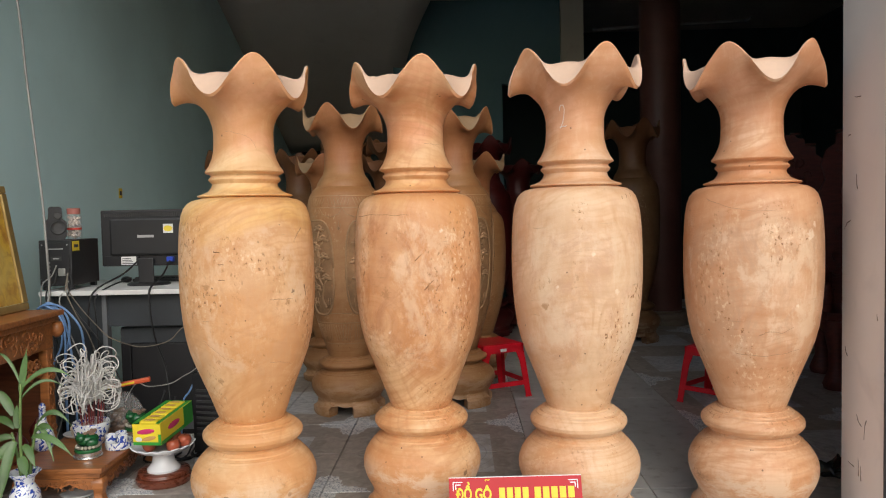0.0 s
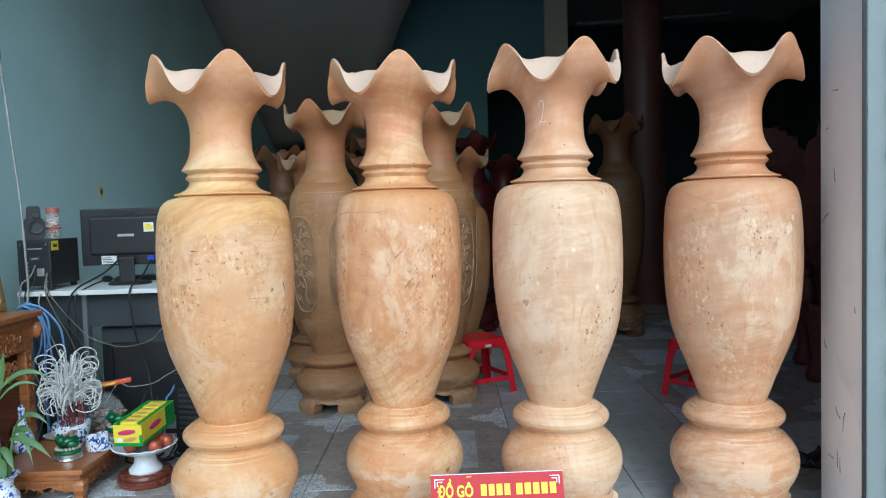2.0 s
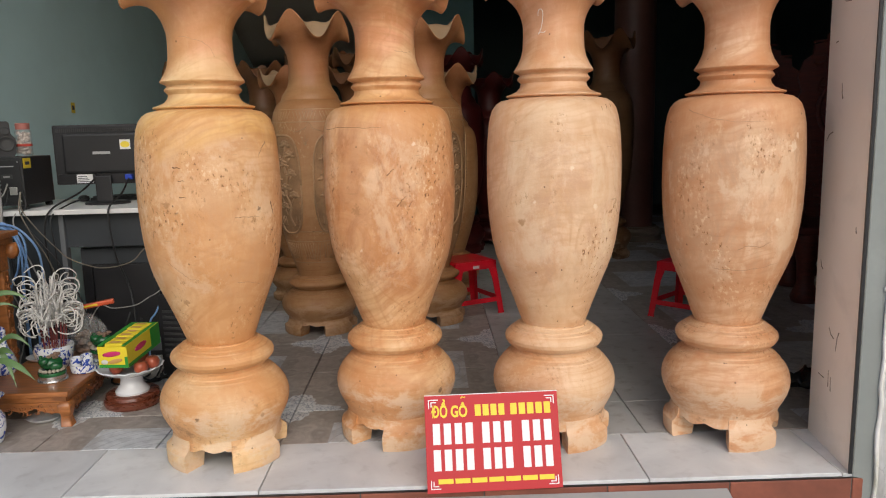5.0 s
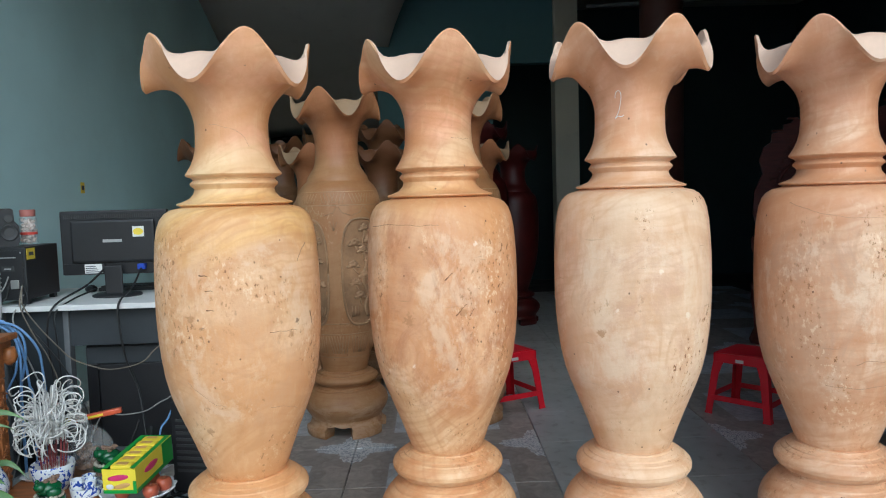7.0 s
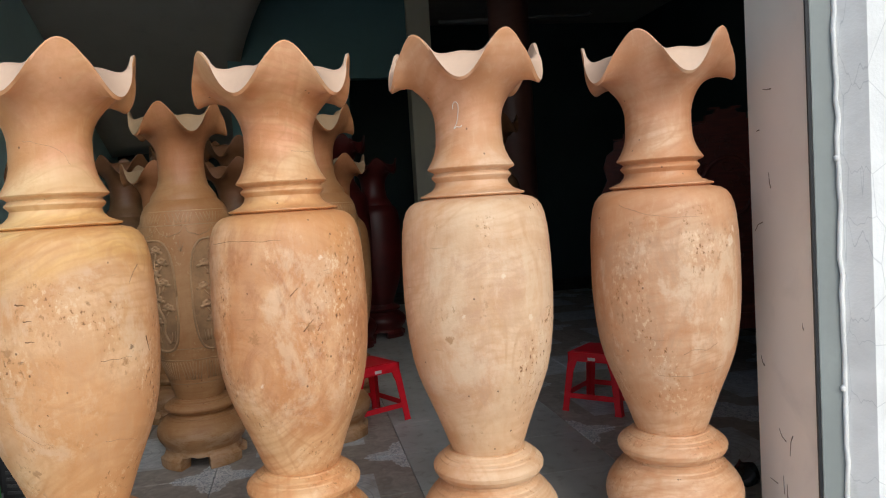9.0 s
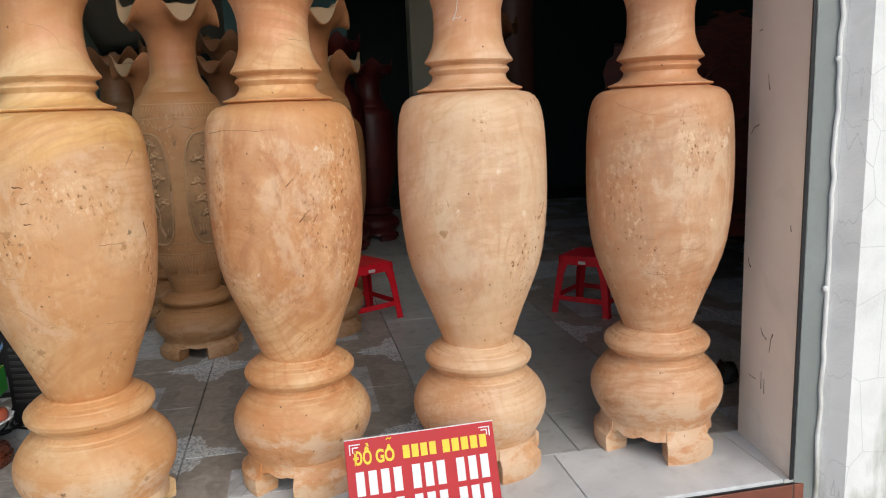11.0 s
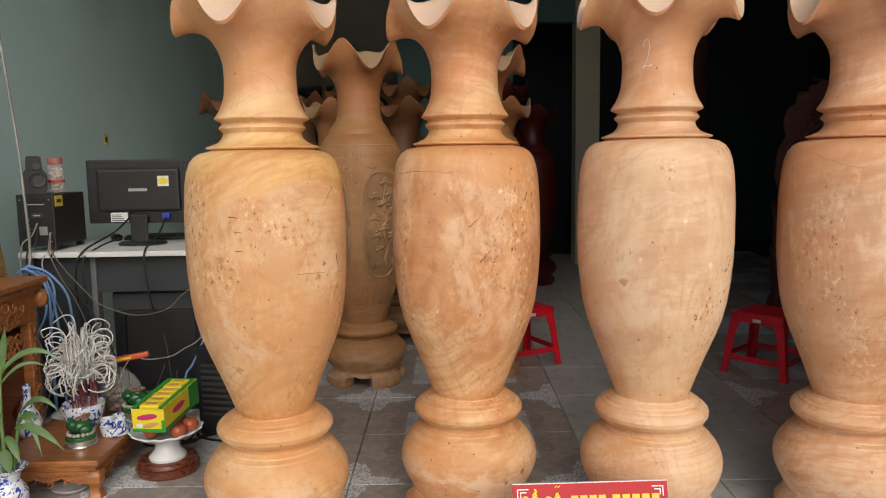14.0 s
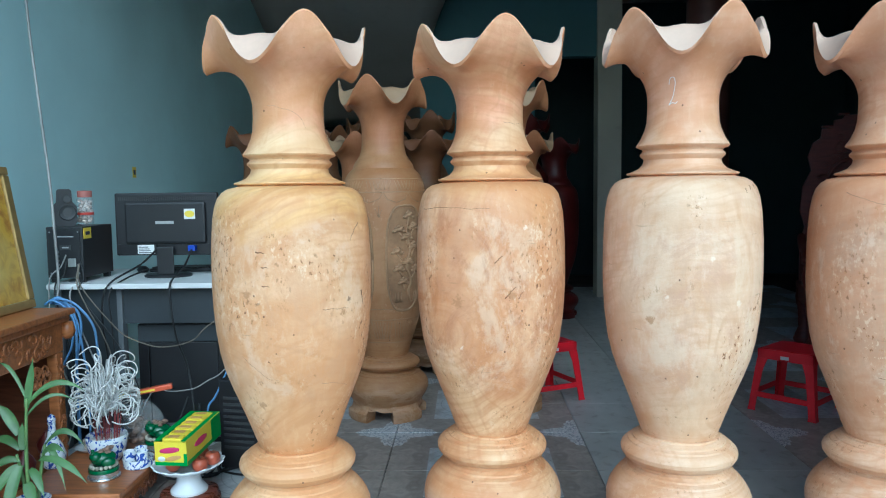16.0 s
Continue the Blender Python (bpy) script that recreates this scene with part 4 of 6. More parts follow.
# ---- plastic stools ----
def stool(x, y, turn):
    s = thing("plastic_stool", pose(x, y, 0, 0, 0, turn), "low red plastic stool standing on the tiled floor", "stool", "red stools")
    h, w, f = 0.335, 0.146, 0.176
    bm = bmesh.new()
    for k in range(4):                                   # rim of the seat
        box(bm, -w, w, -w, -w + 0.022, h - 0.052, h, 0.004, pose(0, 0, 0, 0, 0, 90 * k))
    part("seat_frame", bm, plastic_red, s, smooth=40)
    part("seat_top", boxed(-w + 0.012, w - 0.012, -w + 0.012, w - 0.012, h - 0.006, h + 0.003, 0.003), plastic_red, s)
    for k in range(4):
        bm = bmesh.new()
        m = pose(0, 0, 0, 0, 0, 90 * k)
        for a, b in (((0, 1), (0, 0)), ((1, 0), (0, 0))):
            dx, dy = a
            q = []
            for z, e, wd in ((h - 0.05, w, 0.055), (h - 0.11, w + 0.008, 0.042), (0.02, f, 0.036), (0.0, f + 0.004, 0.042)):
                if dy:
                    q.append([(-e, -e, z), (-e + wd, -e, z), (-e + wd, -e + 0.006, z), (-e, -e + 0.006, z)])
                else:
                    q.append([(-e, -e + 0.004, z), (-e, -e + wd, z), (-e + 0.006, -e + wd, z), (-e + 0.006, -e + 0.004, z)])
            rows = [[bm.verts.new(m @ Vector(p)) for p in r] for r in q]
            for r1, r2 in zip(rows, rows[1:]):
                for i in range(4):
                    bm.faces.new((r1[i], r1[(i + 1) % 4], r2[(i + 1) % 4], r2[i]))
            bm.faces.new(rows[0])
            bm.faces.new(rows[-1])
        part("leg", bm, plastic_red, s)
        bm = boxed(-0.146, 0.146, -0.1695, -0.1635, 0.075, 0.105, 0.002, m)
        part("brace", bm, plastic_red, s)
    lab = part("badge", boxed(-0.022, 0.022, -w - 0.002, -w + 0.001, h - 0.043, h - 0.025, 0.001), label_white, s, "small white oval maker's badge")
    return s


stool(0.285, 4.76, 25.5)
stool(1.625, 4.46, -48)

# ---- the red sign ----
sg = thing("shop_sign", pose(0.215, 2.375, -0.004, -20, 0, 1), "red printed sign board leaning in front of the wood vases", "sign")
part("board", boxed(-0.218, 0.218, -0.003, 0.003, 0, 0.305, 0.001), sign_red, sg)
part("edge", boxed(-0.2185, 0.2185, -0.0028, 0.0028, 0.305, 0.3075), sign_white, sg)


def words(text, x, z, size, material, parent, name, wide=1.0):
    cu = bpy.data.curves.new(name, "FONT")
    cu.body, cu.size, cu.extrude, cu.offset = text, size, 0.0006, 0.0016
    tmp = new(name + "_tmp", cu)
    dg = bpy.context.evaluated_depsgraph_get()
    dg.update()
    me = bpy.data.meshes.new_from_object(tmp.evaluated_get(dg))
    bpy.data.objects.remove(tmp)
    me.transform(pose(x, -0.0045, z, 90) @ Matrix.Diagonal((wide, 1, 1, 1)))
    me.materials.clear()
    me.materials.append(material)
    ob = new(name, me)
    ob.parent = parent
    return ob


word = words("ĐỒ GÔ", -0.196, 0.236, 0.050, sign_yellow, sg, "lettering", 0.70)
edge_x = max(v.co.x for v in word.data.vertices)
edge_z = max(v.co.z for v in word.data.vertices)
part("tilde", tube(bmesh.new(), smooth_line([(edge_x - 0.020, -0.0045, edge_z + 0.002), (edge_x - 0.015, -0.0045, edge_z + 0.006), (edge_x - 0.010, -0.0045, edge_z + 0.003), (edge_x - 0.005, -0.0045, edge_z + 0.007)], 4), 0.0016, 6), sign_yellow, sg)


def bars(x0, x1, z0, z1, count, material, name, gap=0.25):
    w = (x1 - x0) / count
    for i in range(count):
        part(name, boxed(x0 + i * w + w * gap / 2, x0 + (i + 1) * w - w * gap / 2, -0.0048, -0.003, z0, z1), material, sg)


bars(-0.058, 0.045, 0.236, 0.272, 4, sign_yellow, "yellow_bar")
bars(0.058, 0.196, 0.236, 0.272, 5, sign_yellow, "yellow_bar")
for z in (0.150, 0.068):
    bars(-0.200, -0.058, z, z + 0.066, 4, sign_white, "white_bar", 0.34)
    bars(-0.040, 0.068, z, z + 0.066, 3, sign_white, "white_bar", 0.34)
    bars(0.090, 0.198, z, z + 0.066, 3, sign_white, "white_bar", 0.34)
bars(-0.185, 0.195, 0.028, 0.043, 7, sign_yellow, "small_yellow_bar", 0.12)
for sx in (-1, 1):
    for z, d in ((0.293, -1), (0.012, 1)):
        bm = bmesh.new()
        for i, (w, h) in enumerate(((0.032, 0.003), (0.003, 0.028), (0.018, 0.003), (0.003, 0.016))):
            o = 0.0 if i < 2 else 0.008
            xa = sx * (0.206 - o)
            za = z + d * o
            box(bm, min(xa, xa - sx * w), max(xa, xa - sx * w), -0.0046, -0.003, min(za, za + d * h), max(za, za + d * h))
        part("corner_ornament", bm, sign_white, sg)


# ---- the desk corner ----
desk = thing("computer_desk", pose(0, 0, 0), "grey computer desk with white laminate top, seen from behind", "desk")
part("top", boxed(-2.10, -1.12, 3.86, 4.55, 0.772, 0.797, 0.004), desk_white, desk, "white laminate top")
part("back_panel", boxed(-2.06, -1.80, 3.93, 3.95, 0.10, 0.771), desk_grey, desk)
part("upper_panel", boxed(-1.775, -1.16, 3.93, 3.95, 0.60, 0.771), desk_grey, desk)
part("post", boxed(-1.80, -1.775, 3.91, 3.96, 0.0, 0.771, 0.003), desk_mid, desk, "grey metal post")
part("post", boxed(-2.09, -2.06, 3.91, 3.96, 0.0, 0.771, 0.003), desk_mid, desk, "grey metal post")
part("post", boxed(-1.16, -1.13, 3.91, 3.96, 0.0, 0.771, 0.003), desk_mid, desk, "grey metal post")
part("side_panel", boxed(-1.15, -1.13, 3.97, 4.5, 0.0, 0.771), desk_grey, desk)
part("side_panel", boxed(-2.09, -2.07, 3.97, 4.5, 0.0, 0.771), desk_grey, desk)

cab = thing("black_cabinet", pose(0, 0, 0), "black cabinet with framed panel under the desk", "cabinet")
part("body", boxed(-1.745, -1.34, 4.0, 4.42, 0.0, 0.585, 0.006), black_panel, cab)
part("frame", boxed(-1.74, -1.345, 3.985, 3.999, 0.50, 0.58, 0.003), desk_grey, cab)
part("frame", boxed(-1.74, -1.345, 3.985, 3.999, 0.03, 0.10, 0.003), desk_mid, cab)
part("frame", boxed(-1.74, -1.69, 3.985, 3.999, 0.101, 0.499, 0.003), black_panel, cab)
part("panel", boxed(-1.685, -1.36, 3.990, 3.999, 0.105, 0.495, 0.003), plastic_black, cab)

tower = thing("computer_tower", pose(-1.16, 3.62, 0, 0, 0, -12), "black computer tower standing on the floor by the desk", "computer")
part("case", boxed(-0.09, 0.09, 0, 0.40, 0.012, 0.40, 0.005), plastic_black, tower)
for i in range(9):
    part("vent_slat", boxed(-0.07, 0.07, -0.004, 0.0, 0.10 + i * 0.027, 0.112 + i * 0.027), grille, tower)
for sx in (-0.07, 0.07):
    for y in (0.03, 0.37):
        part("foot", boxed(sx - 0.012, sx + 0.012, y - 0.012, y + 0.012, 0, 0.012), plastic_black, tower)

# subwoofer box
sub = thing("subwoofer", pose(-0.045, 0, 0.797), "black subwoofer box with rear sockets on the desk", "speaker")
part("box", boxed(-2.075, -1.905, 3.92, 4.22, 0.022, 0.262, 0.004), sub_black, sub)
part("rear_plate", boxed(-2.063, -1.917, 3.915, 3.919, 0.035, 0.248, 0.002), plastic_black, sub)
for x in (-2.055, -1.925):
    for y in (3.945, 4.19):
        part("foot", boxed(x - 0.014, x + 0.014, y - 0.014, y + 0.014, 0, 0.021, 0.003), plastic_black, sub)
part("socket", boxed(-1.972, -1.935, 3.905, 3.914, 0.075, 0.115, 0.003), metal, sub)
part("plate_label", boxed(-2.01, -1.955, 3.912, 3.9145, 0.155, 0.177), grille, sub)
part("text_bar", boxed(-2.02, -1.945, 3.912, 3.9145, 0.214, 0.219), silver_bar, sub)
part("text_bar", boxed(-1.998, -1.967, 3.9105, 3.9115, 0.163, 0.169), silver_bar, sub)
for x in (-2.056, -1.924):
    for z in (0.045, 0.238):
        part("screw", lathe([(0.004, 0), (0.003, 0.002)], 8, m=pose(x, 3.9145, z, 90)), metal, sub)
for z in (0.085, 0.105, 0.125, 0.145):
    part("jack", lathe([(0.005, 0), (0.005, 0.008)], 8, m=pose(-2.02, 3.9145, z, 90)), metal, sub)
stk = part("sticker", boxed(-1.9045, -1.9025, 3.93, 4.0, 0.205, 0.255), label_yellow, sub, "yellow paper sticker")
part("sticker_print", boxed(-1.9022, -1.9012, 3.945, 3.985, 0.222, 0.238), print_dark, stk)

spk = thing("desk_speaker", pose(-2.085, 4.03, 1.059, 0, 0, 28), "small black desktop speaker on the subwoofer", "speaker")
part("cabinet", slab_shape(bmesh.new(), [(-0.042, 0), (0.042, 0), (0.052, 0.02), (0.054, 0.09), (0.034, 0.115), (0.032, 0.168), (0.022, 0.176), (-0.022, 0.176), (-0.032, 0.168), (-0.034, 0.115), (-0.054, 0.09), (-0.052, 0.02)], 0.105, Matrix.Translation((0, 0, 0))), plastic_black, spk)
part("cone", lathe([(0.038, 0), (0.034, 0.006), (0.012, -0.004)], 24, m=pose(0.012, -0.056, 0.065, 90)), grille, spk)
part("tweeter", lathe([(0.02, 0), (0.016, 0.004)], 20, m=pose(0.012, -0.056, 0.128, 90)), grille, spk)

jar_lid = plain("dull_pink_plastic", (0.42, 0.16, 0.13), 0.4, vary=0.1)
jar = thing("plastic_jar", pose(-2.02, 4.10, 1.059), "clear plastic jar with pink lid and cream sweets", "jar")
part("glass", lathe([(0.036, 0), (0.038, 0.01), (0.038, 0.125), (0.03, 0.135)], 24), film_clear, jar, smooth=40)
part("lid", lathe([(0.033, 0.1355), (0.034, 0.165), (0.03, 0.168)], 24), jar_lid, jar, "dull pink screw lid", smooth=40)
bm = bmesh.new()
rnd = random.Random(8)
for _ in range(60):
    blob(bm, (rnd.uniform(-0.024, 0.024), rnd.uniform(-0.024, 0.024), rnd.uniform(0.012, 0.12)), 0.011, 1)
part("sweets", bm, garlic, jar)
part("label_band", lathe([(0.0385, 0.050), (0.0385, 0.062)], 24), print_red, jar, smooth=40)

# monitor, seen from behind
mon = thing("computer_monitor", pose(-1.645, 4.165, 0.797), "black flat computer monitor seen from behind on the desk", "monitor")
part("shell", boxed(-0.255, 0.255, -0.012, 0.022, 0.105, 0.415, 0.008), plastic_black, mon)
part("back_bulge", boxed(-0.20, 0.20, -0.035, -0.0125, 0.165, 0.37, 0.012), plastic_black, mon)
part("lower_band", boxed(-0.25, 0.25, -0.018, -0.0125, 0.108, 0.16, 0.002), black_panel, mon)
for i in range(46):
    x = -0.235 + 0.0102 * i
    part("vent_slat", boxed(x, x + 0.004, -0.0165, -0.0125, 0.377, 0.396), grille, mon)
part("maker_mark", boxed(-0.045, 0.045, -0.0368, -0.0355, 0.262, 0.276), silver_bar, mon, "silver bar in place of lettering")
ls = part("sticker", boxed(0.098, 0.152, -0.0368, -0.0355, 0.285, 0.335), label_white, mon, "white sticker with yellow oval")
part("sticker_oval", lathe([(0.022, 0), (0.022, 0.001)], 24, m=pose(0.125, -0.037, 0.31, 90) @ Matrix.Diagonal((1.1, 0.75, 1, 1))), label_yellow, ls)
pl = part("rating_label", boxed(-0.145, -0.06, -0.0205, -0.0185, 0.113, 0.158), label_white, mon, "white rating label")
for i in range(4):
    part("text_bar", boxed(-0.14, -0.075 - 0.006 * i, -0.0215, -0.0206, 0.118 + 0.009 * i, 0.122 + 0.009 * i), print_dark, pl)
part("neck", boxed(-0.042, 0.042, -0.05, -0.0375, 0.012, 0.15, 0.006), plastic_black, mon)
part("stand_base", lathe([(0.115, 0.0), (0.116, 0.008), (0.105, 0.014), (0.06, 0.016)], 40, m=Matrix.Translation((0, -0.01, 0)) @ Matrix.Diagonal((1, 0.8, 1, 1))), plastic_black, mon, smooth=40)
part("plug", boxed(0.115, 0.150, -0.05, -0.019, 0.128, 0.155, 0.003), plug_blue, mon, "blue video plug")
part("plug", boxed(-0.055, -0.043, -0.04, -0.019, 0.128, 0.16, 0.002), plastic_black, mon)

mouse = thing("computer_mouse", pose(-1.86, 4.36, 0.797, 0, 0, 30), "small black computer mouse on the desk", "mouse")
part("shell", blob(bmesh.new(), (0, 0, 0.014), (0.03, 0.055, 0.02), 2), plastic_black, mouse, smooth=True)
kb = thing("keyboard", pose(-1.60, 4.42, 0.797), "flat black keyboard on the desk behind the monitor", "keyboard")
part("tray", boxed(-0.22, 0.22, -0.07, 0.07, 0, 0.018, 0.004), plastic_black, kb)
for i in range(14):
    for j in range(4):
        part("key", boxed(-0.21 + i * 0.03, -0.184 + i * 0.03, -0.06 + j * 0.03, -0.034 + j * 0.03, 0.0181, 0.025), plastic_black, kb)


def cable(name, ctrl, r, material, label):
    c = thing(name, pose(0, 0, 0), label, "cable", "tangled cables")
    part("cord", tube(bmesh.new(), smooth_line(ctrl, 7), r), material, c, smooth=True)


cable("power_cable", [(-1.69, 4.12, 0.93), (-1.72, 4.0, 0.87), (-1.80, 3.85, 0.80), (-1.83, 3.83, 0.70), (-1.84, 3.87, 0.5), (-1.80, 3.88, 0.2), (-1.78, 3.82, 0.006)], 0.005, cable_black, "black power cable hanging from the monitor")
cable("power_cable", [(-1.72, 4.10, 0.84), (-1.77, 3.95, 0.81), (-1.80, 3.845, 0.76), (-1.795, 3.84, 0.62), (-1.79, 3.86, 0.35), (-1.74, 3.80, 0.006)], 0.004, cable_black, "thin black cable hanging over the desk edge")
cable("video_cable", [(-1.51, 4.11, 0.93), (-1.51, 4.0, 0.86), (-1.52, 3.85, 0.80), (-1.515, 3.83, 0.70), (-1.50, 3.84, 0.55), (-1.46, 3.86, 0.40), (-1.42, 3.80, 0.25), (-1.38, 3.74, 0.006)], 0.005, cable_black, "black video cable with blue plug")
for ctrl in ([(-2.058, 3.80, 0.726), (-2.005, 3.80, 0.744), (-1.95, 3.80, 0.676), (-1.922, 3.80, 0.57), (-1.908, 3.80, 0.454), (-1.896, 3.80, 0.386), (-1.90, 3.80, 0.006)],
             [(-2.05, 3.80, 0.72), (-2.004, 3.78, 0.742), (-1.929, 3.78, 0.717), (-1.856, 3.78, 0.629), (-1.837, 3.78, 0.523), (-1.83, 3.78, 0.30), (-1.86, 3.76, 0.006)],
             [(-2.06, 3.82, 0.719), (-1.99, 3.82, 0.70), (-1.962, 3.82, 0.645), (-1.973, 3.82, 0.519), (-2.021, 3.82, 0.413), (-2.06, 3.80, 0.20), (-2.05, 3.78, 0.006)],
             [(-2.034, 3.80, 0.734), (-1.94, 3.80, 0.695), (-1.915, 3.80, 0.608), (-1.94, 3.80, 0.474), (-1.949, 3.80, 0.397), (-1.95, 3.80, 0.006)],
             [(-2.07, 3.79, 0.715), (-2.02, 3.77, 0.735), (-1.955, 3.77, 0.69), (-1.925, 3.77, 0.60), (-1.93, 3.77, 0.40), (-1.93, 3.77, 0.006)]):
    cable("network_cable", ctrl, 0.0055, cable_blue, "loop of pale blue network cable beside the desk")
for i, (a, b, c) in enumerate((((-1.955, 3.90, 0.89), (-1.93, 3.84, 0.74), (-1.75, 3.84, 0.48)), ((-1.965, 3.90, 0.885), (-1.98, 3.84, 0.72), (-1.86, 3.83, 0.40)),
                               ((-2.02, 3.90, 0.90), (-2.05, 3.84, 0.76), (-1.98, 3.84, 0.45)), ((-2.02, 3.90, 0.93), (-2.08, 3.85, 0.80), (-2.06, 3.84, 0.5)))):
    cable("audio_cable", [a, tuple((p + q) / 2 + 0.01 for p, q in zip(a, b)), b, c, (c[0] + 0.1, 3.80, c[2] - 0.25), (c[0] + 0.05, 3.78, 0.004)], 0.0035, cable_grey if i % 2 else cable_black, "thin audio cable from the subwoofer")
wire_tan = plain("dusty_wire", (0.20, 0.17, 0.13), 0.6, vary=0.2)
cable("wire", [(-1.957, 3.89, 0.889), (-1.936, 3.84, 0.811), (-1.873, 3.83, 0.717), (-1.79, 3.83, 0.619), (-1.738, 3.84, 0.561), (-1.658, 3.84, 0.525), (-1.578, 3.84, 0.505), (-1.484, 3.84, 0.515), (-1.414, 3.84, 0.543), (-1.347, 3.84, 0.606), (-1.16, 3.90, 0.72)], 0.0028, wire_tan, "thin dusty wire strung across the desk back")
cable("wire", [(-1.962, 3.89, 0.874), (-1.946, 3.84, 0.797), (-1.894, 3.83, 0.679), (-1.831, 3.83, 0.561), (-1.79, 3.83, 0.40), (-1.78, 3.82, 0.006)], 0.0028, wire_tan, "thin dusty wire hanging before the desk")
cable("wire", [(-1.70, 3.80, 0.006), (-1.66, 3.80, 0.20), (-1.592, 3.80, 0.321), (-1.535, 3.80, 0.309), (-1.477, 3.80, 0.31), (-1.407, 3.80, 0.323), (-1.348, 3.80, 0.357), (-1.283, 3.80, 0.396), (-1.2, 3.9, 0.5)], 0.0028, cable_grey, "thin grey wire in front of the cabinet")
cable("network_cable", [(-1.24, 3.84, 0.46), (-1.273, 3.82, 0.38), (-1.324, 3.82, 0.276), (-1.361, 3.82, 0.213), (-1.37, 3.80, 0.006)], 0.005, cable_blue, "blue network cable beside the cabinet")
rnd = random.Random(3)
for i in range(6):
    x0 = -1.42 + 0.05 * i
    cable("floor_cable", [(x0, 3.74, 0.30 - 0.03 * i), (x0 + rnd.uniform(-0.08, 0.05), 3.68, 0.12), (x0 + rnd.uniform(-0.1, 0.1), 3.62 + rnd.uniform(-0.08, 0.05), 0.012), (x0 + rnd.uniform(-0.05, 0.15), 3.56, 0.008), (x0 + 0.1, 3.66, 0.008)], 0.005, cable_black, "black cable tangled on the floor")

# ---- household shrine, its table and offerings ----
sh = thing("shrine_cabinet", pose(-1.77, 0, 0), "carved orange varnished wood shrine cabinet against the wall", "shrine")
part("top", boxed(-0.42, 0.01, 2.62, 3.46, 0.728, 0.752, 0.006), shrine_wood, sh)
part("cornice", boxed(-0.41, -0.005, 2.64, 3.44, 0.700, 0.7275, 0.008), shrine_wood, sh)
part("frieze", boxed(-0.05, -0.022, 2.67, 3.41, 0.585, 0.6995, 0.004), shrine_wood, sh)
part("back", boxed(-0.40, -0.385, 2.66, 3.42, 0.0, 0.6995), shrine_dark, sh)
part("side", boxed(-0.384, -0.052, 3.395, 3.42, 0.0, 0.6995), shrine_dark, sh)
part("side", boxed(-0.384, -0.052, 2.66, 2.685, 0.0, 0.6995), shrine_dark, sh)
part("shelf", boxed(-0.384, -0.052, 2.69, 3.39, 0.12, 0.14), shrine_wood, sh)
part("pendant", lathe([(0.008, 0.628), (0.022, 0.640), (0.030, 0.660), (0.026, 0.680), (0.02, 0.6995)], 20, m=Matrix.Translation((-0.012, 3.43, 0))), shrine_wood, sh, smooth=True)
for y in (3.375, 2.70):
    part("post", boxed(-0.06, -0.018, y - 0.025, y + 0.025, 0.0, 0.5845, 0.006), shrine_wood, sh)
rnd = random.Random(17)


def scrolls(bm, count, place, size):
    """Small carved curls scattered over a face; place(a, b) gives the point for two numbers from 0 to 1."""
    for i in range(count):
        a, b = rnd.random(), rnd.random()
        s = size * rnd.uniform(0.6, 1.2)
        t0, w = rnd.uniform(0, 6.28), rnd.choice((-1, 1))
        pts = []
        for k in range(14):
            q = k / 13
            rr, an = s * (1 - 0.85 * q), t0 + w * 5.5 * q
            pts.append(place(a, b, rr * math.cos(an), rr * math.sin(an)))
        tube(bm, pts, s * 0.17, 5, 0.5)
    return bm


bm = scrolls(bmesh.new(), 40, lambda a, b, p, q: (-0.020, 2.72 + 0.62 * a + p, 0.61 + 0.065 * b + q), 0.028)
tagged(part("frieze_carving", bm, shrine_wood, sh, "carved scroll frieze", smooth=True), kind="stuff")
bm = scrolls(bmesh.new(), 34, lambda a, b, p, q: (-0.016, 3.375 + (b - 0.5) * 0.03 + p, 0.03 + 0.53 * a + q), 0.020)
tagged(part("post_carving", bm, shrine_wood, sh, "carved scrolls on the post", smooth=True), kind="stuff")
bm = scrolls(bmesh.new(), 18, lambda a, b, p, q: (-0.030, 3.30 - 0.1 * a + p, 0.55 - 0.07 * b + q), 0.028)
tagged(part("bracket_carving", bm, shrine_wood, sh, "carved corner bracket", smooth=True), kind="stuff")

fr = thing("picture_frame", pose(-1.935, 0, 0.753, 0, -9, 0), "gilt framed golden picture standing on the shrine cabinet", "picture")
part("print", boxed(-0.004, 0.0, 2.75, 3.43, 0.035, 0.54), picture_print, fr)
for y0, y1, z0, z1 in ((2.70, 3.47, 0.0, 0.034), (2.70, 3.47, 0.541, 0.575), (2.70, 2.749, 0.0345, 0.5405), (3.431, 3.47, 0.0345, 0.5405)):
    part("frame_bar", boxed(-0.015, 0.012, y0, y1, z0, z1, 0.006), gold, fr)

tb = thing("offering_table", pose(0, 0, 0), "low carved orange wood offering table with scrolled legs", "table")
part("top", boxed(-1.80, -1.415, 3.03, 3.62, 0.128, 0.15, 0.006), shrine_wood, tb)
part("waist", boxed(-1.785, -1.43, 3.045, 3.60, 0.104, 0.1275, 0.004), shrine_wood, tb)


